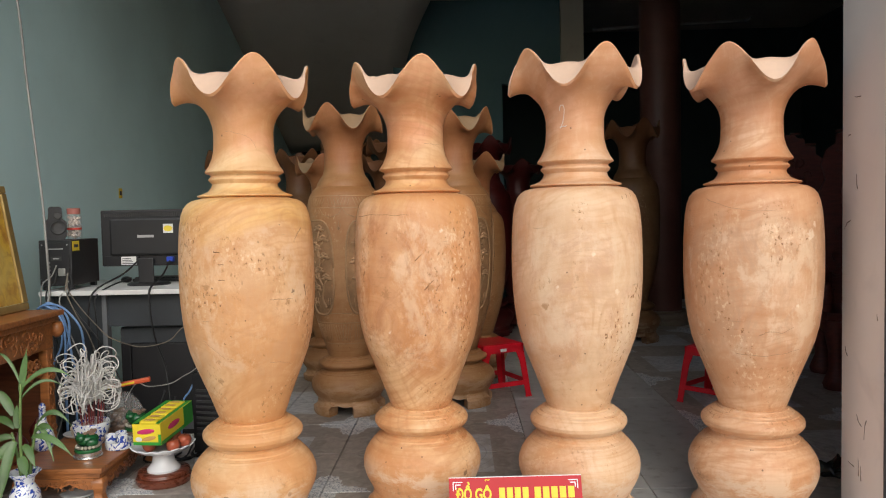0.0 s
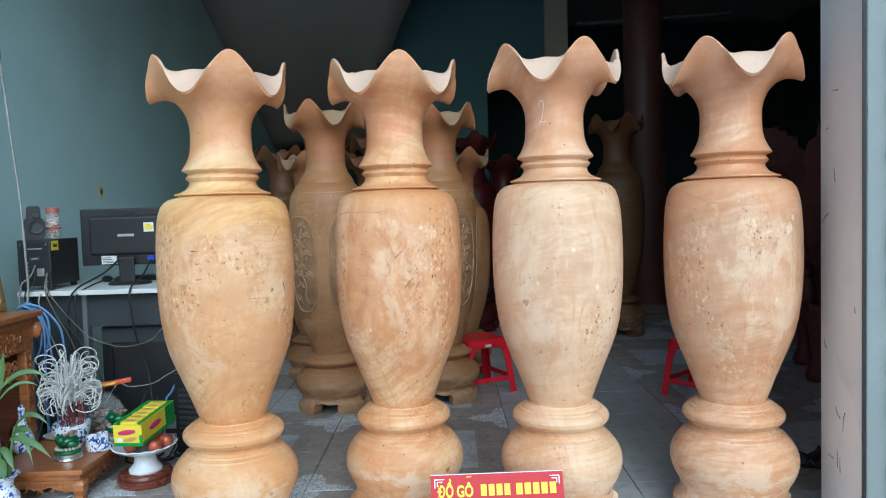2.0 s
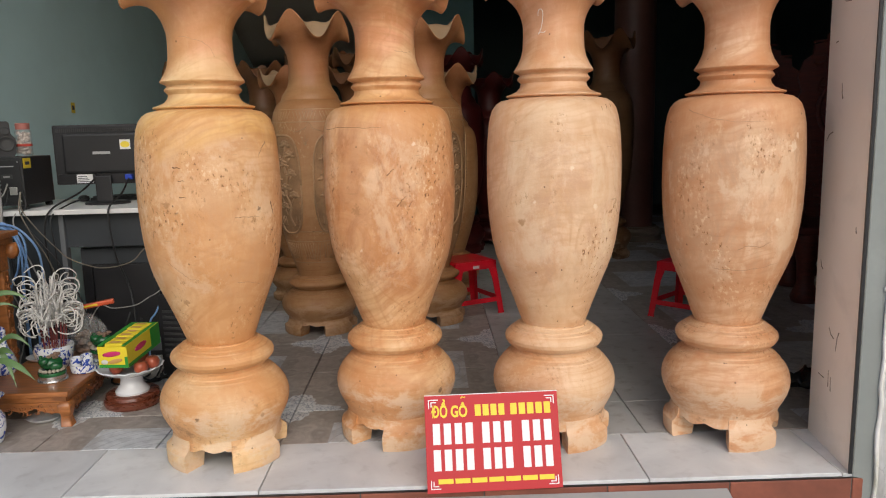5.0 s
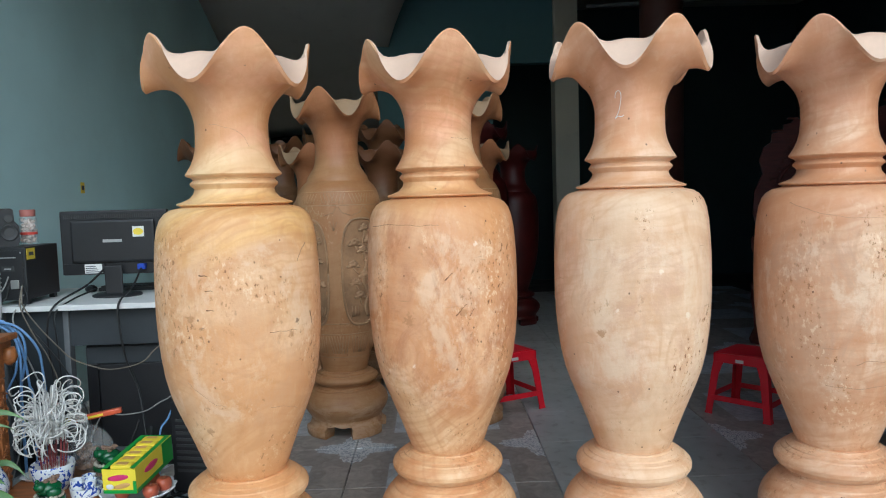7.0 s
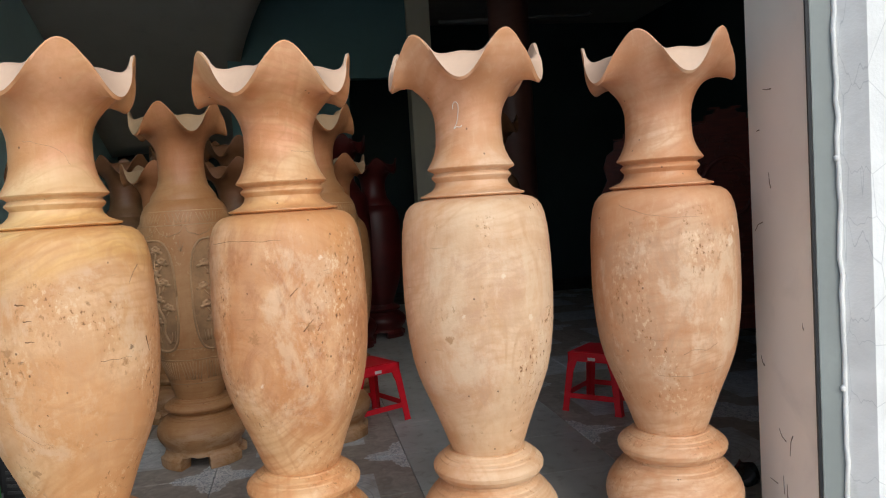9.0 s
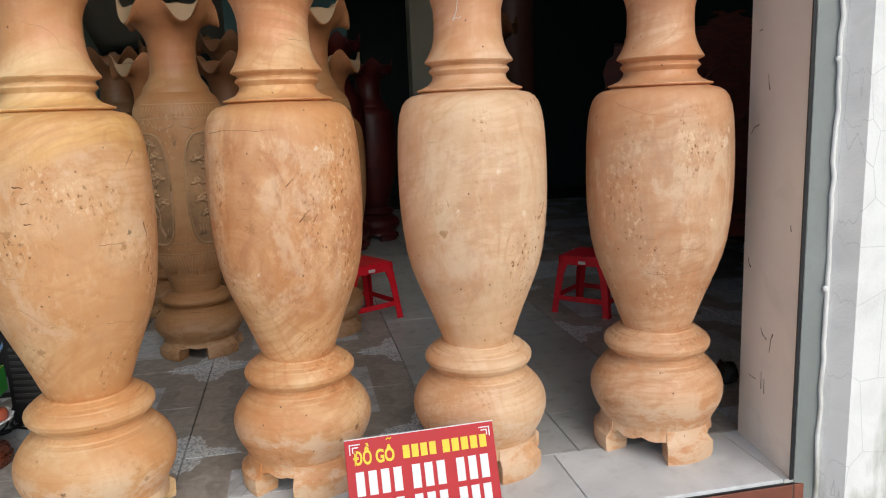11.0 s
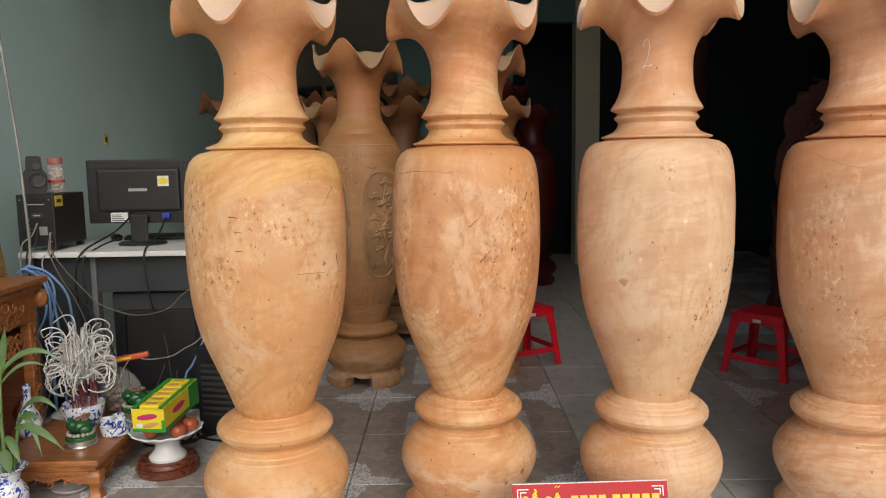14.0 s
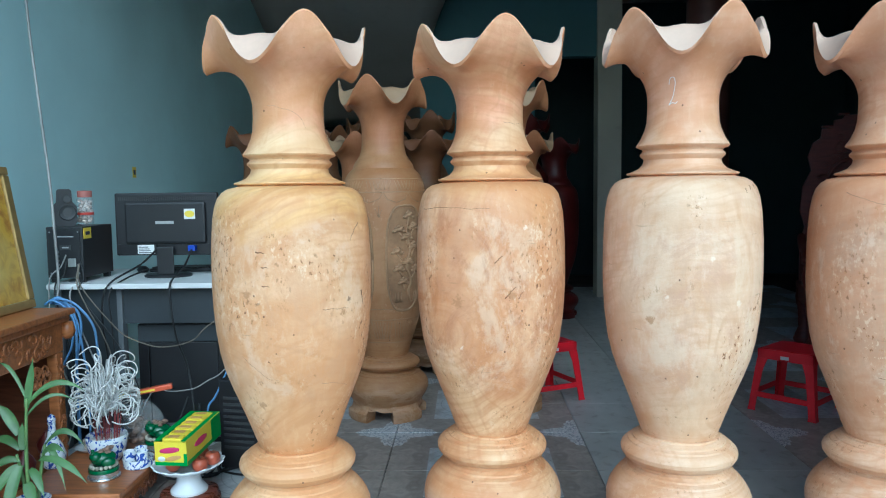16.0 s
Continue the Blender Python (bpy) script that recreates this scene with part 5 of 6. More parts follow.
def kang_leg():
    bm = bmesh.new()
    rows = []
    for z, w, o in ((0.1035, 0.034, 0.0), (0.085, 0.036, 0.008), (0.06, 0.030, 0.010), (0.035, 0.024, 0.002), (0.018, 0.028, 0.006), (0.0, 0.032, 0.012)):
        rows.append([bm.verts.new(p) for p in ((o - w, -o + w, z), (o - w, -o - 0.002 - w * 0.4, z), (o + w * 0.4, -o - w * 0.4, z), (o + w * 0.4, -o + w, z))])
    for a, b in zip(rows, rows[1:]):
        for i in range(4):
            bm.faces.new((a[i], a[(i + 1) % 4], b[(i + 1) % 4], b[i]))
    bm.faces.new(rows[0])
    bm.faces.new(rows[-1])
    bmesh.ops.bevel(bm, geom=list(bm.edges), offset=0.003, segments=1, affect="EDGES")
    return bm


for x, y, t in ((-1.44, 3.065, 0), (-1.44, 3.58, 90), (-1.77, 3.58, 180), (-1.77, 3.065, 270)):
    leg = part("leg", kang_leg(), shrine_wood, tb, smooth=40)
    leg.matrix_basis = pose(x, y, 0, 0, 0, t)


def scallop(length, depth, n=28):
    out = [(0, 0), (length, 0)]
    for i in range(n + 1):
        t = 1 - i / n
        out.append((length * t, -depth * (0.45 + 0.3 * abs(math.sin(3 * math.pi * t)) + 0.5 * (abs(2 * t - 1) ** 4))))
    return out


bm = slab_shape(bmesh.new(), scallop(0.30, 0.05), 0.014, Matrix.Translation((-1.757, 3.052, 0.1035)))
part("apron", bm, shrine_wood, tb)
bm = slab_shape(bmesh.new(), scallop(0.48, 0.05), 0.014, Matrix.Translation((-1.437, 3.085, 0.1035)) @ pose(0, 0, 0, 0, 0, 90))
part("apron", bm, shrine_wood, tb)
bm = scrolls(bmesh.new(), 22, lambda a, b, p, q: (-1.75 + 0.28 * a + p, 3.044, 0.090 - 0.03 * b + q), 0.014)
tagged(part("apron_carving", bm, shrine_wood, tb, "carved scrolls", smooth=True), kind="stuff")
bm = scrolls(bmesh.new(), 40, lambda a, b, p, q: (-1.428, 3.12 + 0.42 * a + p, 0.095 - 0.035 * b + q), 0.018)
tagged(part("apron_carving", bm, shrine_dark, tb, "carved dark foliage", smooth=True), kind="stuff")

pot = thing("incense_bowl", pose(-1.615, 3.37, 0.15), "blue and white porcelain incense bowl full of burnt curled sticks", "incense bowl")
part("bowl", lathe([(0.05, 0.0), (0.058, 0.006), (0.072, 0.05), (0.080, 0.098), (0.077, 0.104), (0.070, 0.098), (0.060, 0.05), (0.03, 0.03)], 40), china, pot, smooth=40)
part("ash", lathe([(0.066, 0.07), (0.066, 0.085), (0.02, 0.09)], 24), incense_ash, pot)
rnd = random.Random(5)
for i in range(46):
    a, r = rnd.uniform(0, 6.28), 0.045 * math.sqrt(rnd.random())
    x, y = r * math.cos(a), r * math.sin(a)
    part("incense_stem", tube(bmesh.new(), [(x, y, 0.085), (x * 1.25, y * 1.25, 0.17 + rnd.uniform(0, 0.04))], 0.0016, 4), incense_red, pot)
for i in range(150):
    a, r = rnd.uniform(0, 6.28), 0.050 * math.sqrt(rnd.random())
    p = Vector((r * math.cos(a), r * math.sin(a), 0.18 + rnd.uniform(0, 0.05)))
    a += rnd.uniform(-0.5, 0.5)
    lift = rnd.random()
    d = Vector((0.35 * math.cos(a) * (1 - lift), 0.35 * math.sin(a) * (1 - lift), 1.0)).normalized()
    axis = Vector((-math.sin(a), math.cos(a), rnd.uniform(-0.5, 0.5))).normalized()
    rise = 0.19 * lift * lift + 0.01
    radius = rnd.uniform(0.022, 0.055) * (1.15 - 0.4 * lift)
    swing = rnd.uniform(2.4, 5.6) if i % 5 else 2.6
    step = 0.008
    pts = [p.copy()]
    for k in range(int((rise + swing * radius) / step)):
        if k * step > rise:
            d = (Matrix.Rotation(step / radius, 3, axis) @ d).normalized()
            axis = (axis + Vector((rnd.uniform(-0.10, 0.10), rnd.uniform(-0.10, 0.10), rnd.uniform(-0.10, 0.10)))).normalized()
        p = p + d * step
        flat = Vector((p.x, p.y, 0))
        if flat.length > 0.13:
            p -= flat * 0.05
        p.z = max(p.z, 0.085)
        pts.append(p.copy())
    part("incense_curl", tube(bmesh.new(), pts, 0.0027, 5), incense_ash, pot, smooth=True)

btl = thing("porcelain_bottle", pose(-1.795, 3.30, 0.15), "slim blue and white porcelain wine bottle with stopper", "bottle")
part("body", lathe([(0.032, 0), (0.042, 0.012), (0.047, 0.05), (0.036, 0.085), (0.018, 0.12), (0.013, 0.16), (0.015, 0.175)], 28), china, btl, smooth=40)
part("stopper", lathe([(0.012, 0.1755), (0.016, 0.185), (0.012, 0.2), (0.004, 0.208)], 20), china, btl, smooth=40)
for x, y in ((-1.86, 3.12), (-1.90, 3.34)):
    cpv = thing("red_votive_cup", pose(x + 0.06, y, 0.15), "small red glass votive cup on a stem", "cup", "red votive cups")
    part("cup", lathe([(0.024, 0), (0.010, 0.01), (0.010, 0.03), (0.032, 0.05), (0.038, 0.08), (0.028, 0.10), (0.012, 0.12), (0.01, 0.13)], 24), lacquer_red, cpv, smooth=40)

dishg = thing("garlic_plate", pose(-1.735, 3.48, 0.15), "small white plate heaped with garlic bulbs", "plate")
part("plate", lathe([(0.03, 0), (0.05, 0.008), (0.062, 0.02), (0.058, 0.021), (0.03, 0.012)], 28), porcelain, dishg, smooth=40)
for i in range(9):
    a = i * 2.4
    part("garlic_bulb", blob(bmesh.new(), (0.030 * math.cos(a) * (i % 3) / 2, 0.03 * math.sin(a) * (i % 3) / 2, 0.028 + 0.012 * (i // 4)), (0.017, 0.017, 0.015), 2), garlic, dishg, smooth=True)


def toad(x, y, turn, s):
    t = thing("green_toad_ornament", pose(x, y, 0.15, 0, 0, turn), "green glazed toad ornament on pale beads and silver tin", "ornament", "toad ornaments")
    t.scale = (s, s, s)
    part("tin_base", lathe([(0.070, 0), (0.074, 0.005), (0.072, 0.012), (0.066, 0.014), (0.066, 0.032), (0.055, 0.033)], 32), tin, t, "silver tin base", smooth=40)
    part("band", lathe([(0.0665, 0.034), (0.069, 0.04), (0.066, 0.05), (0.04, 0.051)], 32), toad_green, t, smooth=40)
    for i in range(18):
        a = 2 * math.pi * i / 18
        part("bead", blob(bmesh.new(), (0.055 * math.cos(a), 0.055 * math.sin(a), 0.060), 0.0105, 1), pebble, t, smooth=True)
    bm = bmesh.new()
    blob(bm, (0, 0, 0.092), (0.056, 0.046, 0.036), 3)
    blob(bm, (-0.03, -0.015, 0.108), (0.032, 0.034, 0.024), 2)
    blob(bm, (-0.045, -0.03, 0.125), 0.009, 2)
    blob(bm, (-0.045, 0.008, 0.127), 0.009, 2)
    for sy in (-1, 1):
        blob(bm, (0.02, 0.042 * sy, 0.082), (0.034, 0.016, 0.022), 2)
    part("toad", bm, toad_green, t, "green glazed toad", smooth=True)
    bm = bmesh.new()
    for i in range(14):
        blob(bm, (rnd.uniform(-0.025, 0.04), rnd.uniform(-0.03, 0.03), 0.128 + rnd.uniform(-0.008, 0.012)), (0.013, 0.012, 0.008), 1)
    part("coins", bm, toad_brown, t, "brown heap on the back", smooth=True)


toad(-1.545, 3.19, 25, 0.80)
toad(-1.46, 3.50, 10, 0.85)
cs = thing("tea_cup_tray", pose(-1.462, 3.30, 0.15), "round blue and white porcelain tray holding small tea cups", "tea set")
part("tray", lathe([(0.05, 0), (0.055, 0.004), (0.058, 0.036), (0.053, 0.036), (0.05, 0.01)], 32), china, cs, smooth=40)
for x, y in ((-0.026, -0.016), (0.024, -0.02), (0.0, 0.026)):
    part("tea_cup", lathe([(0.016, 0.012), (0.022, 0.03), (0.024, 0.066), (0.022, 0.066), (0.018, 0.03)], 24, m=Matrix.Translation((x, y, 0))), china, cs, smooth=40)

# clear bag and a snack stick behind the bowl
bg = thing("plastic_bag", pose(-1.56, 3.53, 0.151), "crumpled clear plastic bag of dried goods", "bag")
bm = bmesh.new()
blob(bm, (0, 0.02, 0.10), (0.085, 0.05, 0.10), 3)
for v in bm.verts:
    v.co += Vector((noise.noise(v.co * 22), noise.noise(v.co * 19 + Vector((3, 1, 2))), noise.noise(v.co * 21 + Vector((7, 2, 4))))) * 0.022
for v in bm.verts:
    v.co.z = max(v.co.z, 0.0)
part("film", bm, film_clear, bg, smooth=True)
bm = bmesh.new()
for i in range(20):
    blob(bm, (rnd.uniform(-0.045, 0.045), rnd.uniform(-0.01, 0.05), 0.02 + rnd.uniform(0, 0.09)), (0.02, 0.018, 0.014), 1)
part("dried_goods", bm, toad_brown, bg, smooth=True)
sn = thing("snack_stick", pose(-1.57, 3.52, 0.378, 0, -8, 12), "long red and yellow wrapped snack stick lying on the bag", "snack")
part("wrapper", boxed(-0.02, 0.16, -0.013, 0.013, -0.011, 0.011, 0.005), snack_red, sn)
part("yellow_end", boxed(-0.06, -0.0205, -0.0125, 0.0125, -0.0105, 0.0105, 0.004), carton_yellow, sn)
part("print_bar", boxed(0.02, 0.09, -0.0145, -0.0132, -0.004, 0.005), carton_yellow, sn)

# fruit dish with the wafer box
dish = thing("fruit_stand", pose(-1.265, 3.295, 0), "white scalloped porcelain pedestal dish on a turned wood base", "fruit stand")
part("wood_base", lathe([(0.112, 0.0), (0.118, 0.012), (0.117, 0.026), (0.108, 0.032), (0.112, 0.04), (0.108, 0.052), (0.10, 0.056), (0.05, 0.05)], 44), base_wood, dish, "reddish turned wood base", smooth=35)
part("pedestal", lathe([(0.070, 0.0505), (0.071, 0.062), (0.060, 0.075), (0.048, 0.09), (0.045, 0.115), (0.050, 0.13), (0.055, 0.134)], 36), porcelain, dish, smooth=40)
bm = bmesh.new()
rows = []
for r, z, w in ((0.03, 0.134, 0), (0.08, 0.137, 0), (0.115, 0.150, 0.3), (0.135, 0.166, 1), (0.131, 0.170, 1), (0.11, 0.155, 0.3), (0.03, 0.145, 0)):
    rows.append([bm.verts.new(((r + 0.004 * w * math.cos(16 * 2 * math.pi * i / 96)) * math.cos(2 * math.pi * i / 96), (r + 0.004 * w * math.cos(16 * 2 * math.pi * i / 96)) * math.sin(2 * math.pi * i / 96),
                              z + 0.003 * w * math.cos(16 * 2 * math.pi * i / 96))) for i in range(96)])
for a, b in zip(rows, rows[1:]):
    for i in range(96):
        bm.faces.new((a[i], a[(i + 1) % 96], b[(i + 1) % 96], b[i]))
bm.faces.new(rows[0])
bm.faces.new(rows[-1])
part("dish", bm, porcelain, dish, smooth=40)
for x, y, z in ((0.062, -0.045, 0.172), (0.03, 0.06, 0.178), (-0.05, 0.03, 0.178), (-0.04, -0.05, 0.178), (0.088, 0.02, 0.174)):
    ap = thing("red_apple", pose(-1.265 + x, 3.295 + y, z), "red ripe apple in the porcelain dish", "apple", "apples")
    ap.scale = (0.88, 0.88, 0.88)
    part("flesh", lathe([(0.004, -0.028), (0.018, -0.031), (0.031, -0.014), (0.035, 0.006), (0.028, 0.024), (0.014, 0.029), (0.003, 0.022)], 24), fruit, ap, smooth=True)
    part("stalk", tube(bmesh.new(), [(0, 0, 0.022), (0.003, 0, 0.038)], 0.0015, 5), toad_brown, ap)

wf = thing("wafer_box", pose(-1.280, 3.17, 0.200, 4, 0, -6), "yellow and green display carton of wafer rolls", "carton")
wf.scale = (1.04, 0.9, 0.96)
part("front_panel", boxed(-0.06, 0.06, -0.003, 0.0, 0.0, 0.095), carton_yellow, wf)
part("side_panel", boxed(0.0565, 0.0595, 0.0005, 0.33, 0.0, 0.10), carton_yellow, wf)
part("side_panel", boxed(-0.0595, -0.0565, 0.0005, 0.33, 0.0, 0.10), carton_green, wf)
part("back_panel", boxed(-0.06, 0.06, 0.3305, 0.3335, 0.0, 0.10), carton_green, wf)
part("bottom", boxed(-0.056, 0.056, 0.0005, 0.33, 0.0, 0.003), carton_green, wf)
part("top_edge", boxed(0.040, 0.0562, 0.0005, 0.33, 0.0985, 0.1005), carton_green, wf)
part("top_edge", boxed(-0.0562, -0.040, 0.0005, 0.33, 0.0985, 0.1005), carton_green, wf)
part("front_border", boxed(-0.0602, 0.0602, -0.0045, -0.0032, 0.0, 0.014), carton_green, wf)
part("front_border", boxed(0.048, 0.0602, -0.0045, -0.0032, 0.0145, 0.05), carton_green, wf)
part("brand_patch", blob(bmesh.new(), (-0.004, -0.0036, 0.062), (0.040, 0.0016, 0.012), 2, pose(0, 0, 0, 0, -8, 0)), carton_red, wf, "magenta bar in place of lettering", smooth=True)
part("wafer_picture", blob(bmesh.new(), (0.008, -0.0036, 0.030), (0.032, 0.0014, 0.010), 2, pose(0, 0, 0, 0, -14, 0)), carton_tan, wf, smooth=True)
part("cream_swirl", blob(bmesh.new(), (-0.036, -0.0036, 0.026), (0.015, 0.0016, 0.011), 2), label_white, wf, smooth=True)
part("side_border", boxed(0.0597, 0.0607, 0.0, 0.331, 0.0, 0.016), carton_green, wf)
part("side_border", boxed(0.0597, 0.0607, 0.235, 0.331, 0.0165, 0.0995), carton_green, wf)
part("side_brand_patch", blob(bmesh.new(), (0.0600, 0.13, 0.055), (0.0014, 0.062, 0.015), 2), carton_red, wf, "magenta bar in place of lettering", smooth=True)
for i in range(6):
    bm = boxed(-0.038, 0.038, 0.012 + 0.053 * i, 0.058 + 0.053 * i, 0.06, 0.104 - 0.002 * (i % 2), 0.008)
    part("wafer_packet", bm, carton_yellow, wf)
    part("packet_print", boxed(-0.02, 0.02, 0.022 + 0.053 * i, 0.045 + 0.053 * i, 0.1042, 0.1052), carton_tan, wf)

# white dish on the floor under the table
wd = thing("white_saucer", pose(-1.565, 3.13, 0.0), "white porcelain saucer on the floor under the table", "saucer")
part("saucer", lathe([(0.04, 0), (0.055, 0.006), (0.068, 0.018), (0.064, 0.019), (0.03, 0.008)], 28), porcelain, wd, smooth=40)

# potted lucky bamboo in a porcelain vase
pv = thing("bamboo_vase", pose(-1.66, 2.91, 0), "lucky bamboo with long green leaves in blue porcelain vase", "plant")
part("vase", lathe([(0.038, 0), (0.044, 0.006), (0.058, 0.06), (0.056, 0.10), (0.034, 0.14), (0.040, 0.165), (0.062, 0.185), (0.058, 0.187), (0.03, 0.16)], 36), china, pv, smooth=40)


def blade(p0, p1, arch, width):
    """One strap leaf from p0 to p1 that bows upward by arch, folded along its middle."""
    bm = bmesh.new()
    p0, p1 = Vector(p0), Vector(p1)
    side = (p1 - p0).cross(Vector((0.25, -1.0, 0.35))).normalized()
    rows = []
    for i in range(11):
        t = i / 10
        c = p0.lerp(p1, t) + Vector((0, 0, 4 * arch * t * (1 - t)))
        w = width * (0.25 + 0.75 * math.sin(math.pi * min(1.0, 0.15 + 0.85 * t))) * (1 if t < 0.75 else (1.02 - t) / 0.27)
        rows.append([bm.verts.new(c - side * w), bm.verts.new(c + Vector((0, 0.3 * w, -0.25 * w))), bm.verts.new(c + side * w)])
    for p, q in zip(rows, rows[1:]):
        for k in range(2):
            bm.faces.new((p[k], p[k + 1], q[k + 1], q[k]))
    return bm


for ctrl in ([(0, 0, 0.16), (-0.008, 0, 0.29), (-0.003, 0, 0.42), (0.004, 0, 0.53)], [(0.01, 0.02, 0.16), (0.02, 0.03, 0.26), (0.035, 0.04, 0.36)], [(-0.015, 0.01, 0.16), (-0.03, 0.01, 0.26), (-0.04, 0.0, 0.34)]):
    part("stem", tube(bmesh.new(), smooth_line(ctrl, 5), 0.0075, 8, 0.6), stem_mat, pv, smooth=True)
for p0, p1, arch, width in (((0.002, 0, 0.50), (0.028, 0.01, 0.665), 0.0, 0.016), ((0.004, 0, 0.51), (0.195, 0.03, 0.540), 0.055, 0.013), ((0.0, 0, 0.47), (0.15, 0.05, 0.50), 0.05, 0.008),
                            ((0.0, 0, 0.54), (-0.10, 0.02, 0.645), 0.035, 0.008), ((-0.03, 0, 0.41), (-0.10, 0.01, 0.51), 0.01, 0.022), ((-0.012, -0.01, 0.36), (-0.015, 0.0, 0.45), 0.0, 0.018),
                            ((0.03, 0.03, 0.33), (0.115, 0.02, 0.335), 0.025, 0.015), ((0.03, 0.01, 0.32), (0.205, -0.02, 0.245), 0.03, 0.016), ((0.0, 0, 0.29), (0.07, -0.04, 0.205), 0.02, 0.018),
                            ((0.04, 0.03, 0.36), (0.18, 0.03, 0.35), 0.055, 0.013), ((-0.02, -0.02, 0.31), (-0.045, -0.10, 0.075), 0.035, 0.024), ((0.0, -0.02, 0.25), (0.045, -0.06, 0.18), 0.01, 0.024),
                            ((-0.03, 0, 0.32), (-0.12, -0.02, 0.285), 0.02, 0.016), ((-0.03, 0, 0.36), (-0.13, 0.02, 0.38), 0.02, 0.018), ((0.035, 0.04, 0.35), (0.125, -0.01, 0.22), 0.045, 0.013),
                            ((-0.03, 0.01, 0.30), (-0.11, -0.05, 0.18), 0.03, 0.02)):
    part("leaf", blade(p0, p1, arch, 0.8 * width), leaf_mat, pv, smooth=True)


# ---- carved rosewood armchairs ----
def carved_chair(x, y, turn, s):
    c = thing("carved_armchair", pose(x, y, 0, 0, 0, turn), "dark red rosewood armchair with tall carved stepped back", "chair", "carved armchairs")
    c.scale = (s, s, s)
    part("seat", boxed(-0.36, 0.36, -0.30, 0.30, 0.42, 0.47, 0.012), rosewood, c)
    part("seat_rail", boxed(-0.35, 0.35, -0.29, -0.262, 0.32, 0.4195, 0.006), rosewood, c)
    for sx in (-1, 1):
        part("seat_rail", boxed(min(sx * 0.35, sx * 0.325), max(sx * 0.35, sx * 0.325), -0.26, 0.25, 0.33, 0.4195, 0.006), rosewood, c)
        for yy in (-0.25, 0.25):
            part("leg", lathe([(0.075, 0.0), (0.085, 0.03), (0.07, 0.07), (0.05, 0.12), (0.055, 0.24), (0.075, 0.34), (0.07, 0.4195)], 20, m=Matrix.Translation((sx * 0.29, yy, 0))), rosewood, c, smooth=40)
        part("armrest", tube(bmesh.new(), smooth_line([(sx * 0.33, 0.26, 0.80), (sx * 0.35, 0.05, 0.75), (sx * 0.36, -0.2, 0.72), (sx * 0.37, -0.28, 0.66)], 6), 0.032, 10), rosewood, c, smooth=True)
        part("arm_post", lathe([(0.03, 0.47), (0.045, 0.55), (0.028, 0.62), (0.03, 0.72)], 16, m=Matrix.Translation((sx * 0.345, -0.22, 0))), rosewood, c, smooth=40)
    half = [(0.0, 1.70), (0.06, 1.70), (0.075, 1.675), (0.13, 1.665), (0.135, 1.615), (0.21, 1.60), (0.215, 1.54), (0.27, 1.50), (0.30, 1.40), (0.275, 1.30), (0.33, 1.18), (0.345, 1.0), (0.31, 0.88), (0.34, 0.76), (0.34, 0.47)]
    outline = half + [(-a, b) for a, b in reversed(half[1:])]
    outline = outline[:len(half)] + [(-a, b) for a, b in reversed(half[1:])]
    back = part("backrest", slab_shape(bmesh.new(), outline, 0.05, Matrix.Translation((0, 0.285, 0))), rosewood, c)
    for px, pz, w in ((0.068, 1.70, 0.07), (0.17, 1.612, 0.08)):
        for sx in (-1, 1):
            part("ledge", boxed(sx * px - w / 2, sx * px + w / 2, 0.25, 0.32, pz + 0.001, pz + 0.015, 0.003), rosewood, back)
    bm = bmesh.new()
    tube(bm, [(0.17 * math.cos(t * 0.2094), 0.256, 1.18 + 0.2 * math.sin(t * 0.2094)) for t in range(31)], 0.016, 8)
    part("medallion_ring", bm, rosewood, back, smooth=True)
    bm = scrolls(bmesh.new(), 46, lambda a, b, p, q: ((b - 0.5) * 0.5 * (1 - 0.3 * a) + p, 0.255, 0.56 + 0.98 * a + q), 0.045)
    tagged(part("back_carving", bm, rosewood, back, "carved scrollwork", smooth=True), kind="stuff")
    return c


carved_chair(2.82, 4.85, -18, 1.03)
carved_chair(2.70, 5.85, -18, 1.02)

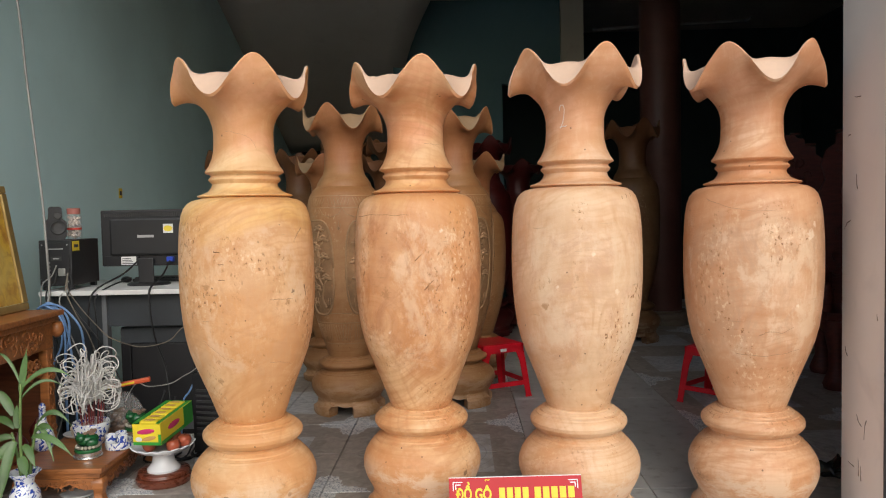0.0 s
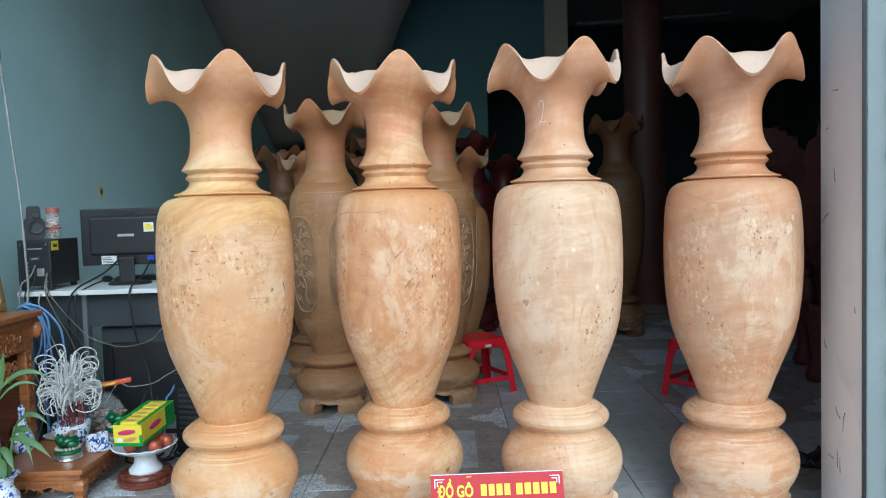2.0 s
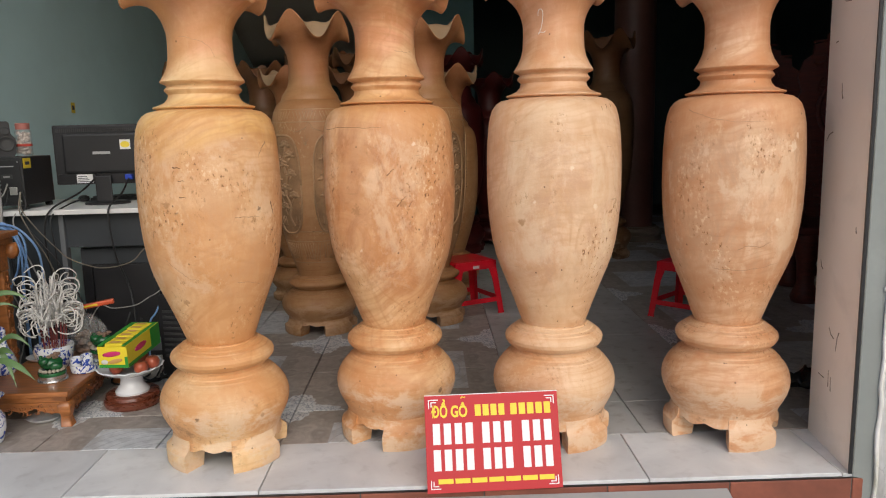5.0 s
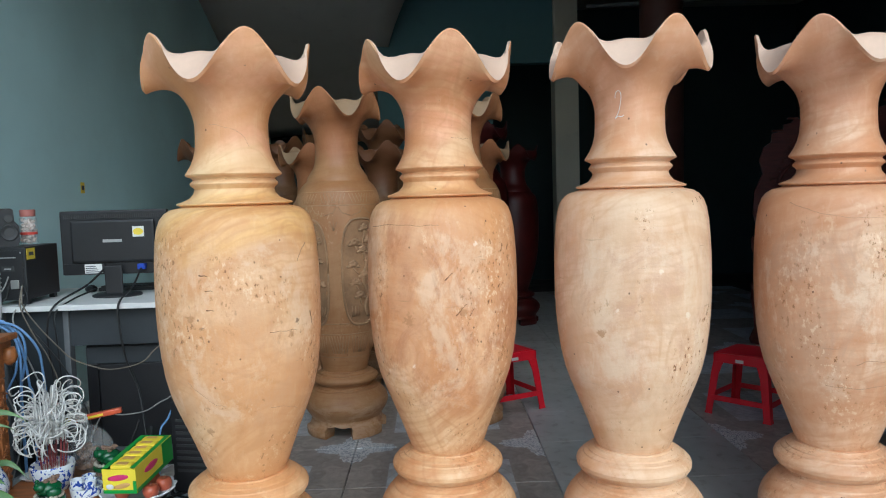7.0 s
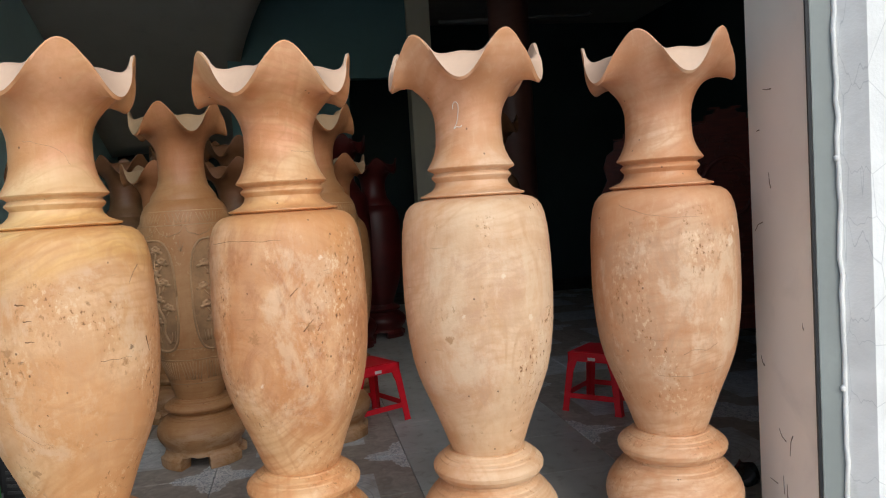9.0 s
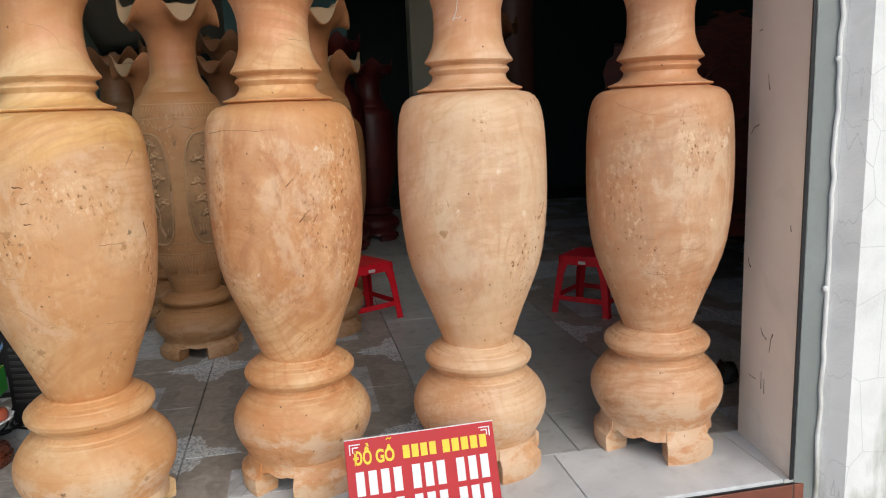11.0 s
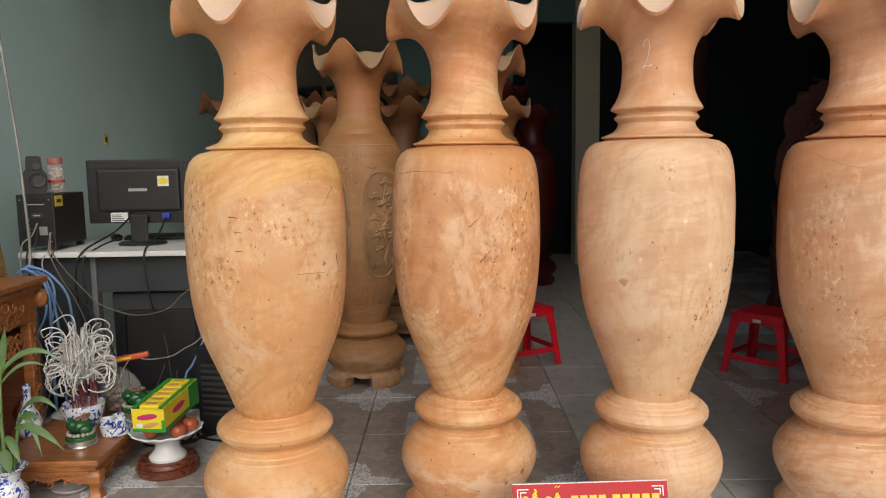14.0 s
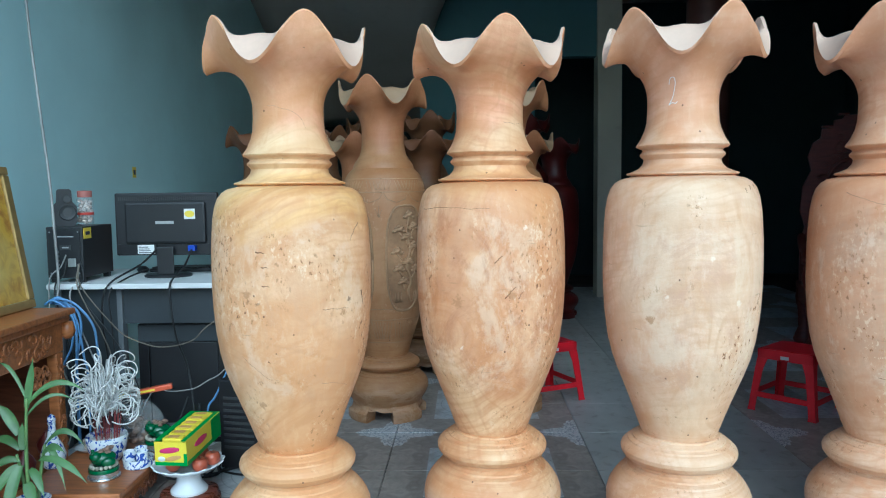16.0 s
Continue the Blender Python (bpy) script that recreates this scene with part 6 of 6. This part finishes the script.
# loose plastic on the floor
for nm, x, y, s, mt, lb in (("black_plastic_scrap", 1.66, 3.22, (0.10, 0.07, 0.03), bag_black, "crumpled black plastic scrap on the floor"),
                            ("black_plastic_scrap", 1.36, 3.42, (0.04, 0.04, 0.03), bag_black, "small black plastic scrap on the floor")):
    t = thing(nm, pose(x, y, 0), lb, "plastic")
    bm = bmesh.new()
    blob(bm, (0, 0, s[2] * 0.9), s, 3)
    for v in bm.verts:
        n = Vector((noise.noise(v.co * 14), noise.noise(v.co * 13 + Vector((5, 2, 1))), noise.noise(v.co * 15 + Vector((1, 6, 3)))))
        v.co += n * s[0] * 0.55
        v.co.z = max(0.0, v.co.z)
    part("sheet", bm, mt, t)


# ---- floor pieces, last ----
TU, TV = 0.457, 0.5


def tile_mesh(name, w, d, material):
    bm = boxed(-w / 2, w / 2, -d / 2, d / 2, -0.012, 0.0)
    top = [e for e in bm.edges if all(v.co.z > -0.001 for v in e.verts)]
    bmesh.ops.bevel(bm, geom=top, offset=0.002, segments=1, affect="EDGES")
    me = bpy.data.meshes.new(name)
    bm.to_mesh(me)
    bm.free()
    me.materials.append(material)
    return me


rnd = random.Random(21)
pat = tile_mesh("tile", TU - 0.004, TV - 0.004, tile_pattern)
bare = tile_mesh("tile", TU - 0.004, TV - 0.004, plain_tile)
first_row = tile_mesh("tile", TU - 0.004, 0.326, plain_tile)
first_pat = tile_mesh("tile", TU - 0.004, 0.326, tile_pattern)
for j in range(-1, 13):
    for i in range(-4, 9):
        u, v = -0.605 + TU * (i + 0.5), 3.11 + TV * (j + 0.5)
        central = 2 <= i <= 3
        spin = {(0, 0): 180, (1, 0): -90, (0, 1): 90, (1, 1): 0}[(i % 2, j % 2)]
        sx = -1 if i % 2 == 0 else 1
        sy = -1 if j % 2 == 0 else 1
        drop = rnd.uniform(-0.0012, 0.0)
        if j == -1:
            m = pose(u, 2.782 + 0.163, drop)
        else:
            m = pose(u, v, drop)
        flip = Matrix.Diagonal((sx, sy, 1, 1))
        me = (first_row if central else first_pat) if j == -1 else (bare if central else pat)
        shared("tile", me, floor, m @ flip)
slab = tile_mesh("slab", 0.631, 0.362, threshold_stone)
for i in range(-3, 2):
    shared("slab", slab, floor, pose(0.67 - 0.635 * (0.5 - i), 2.598, 0.0))
end = tile_mesh("slab", 0.69, 0.362, threshold_stone)
shared("slab", end, floor, pose(1.652 - 0.0, 2.598, -0.002))
riser = tile_mesh("riser_tile", 0.396, 0.16, terracotta)
for i in range(-9, 4):
    shared("riser_tile", riser, floor, pose(1.13 + 0.4 * (i - 0.0), 2.402, -0.094, 90))
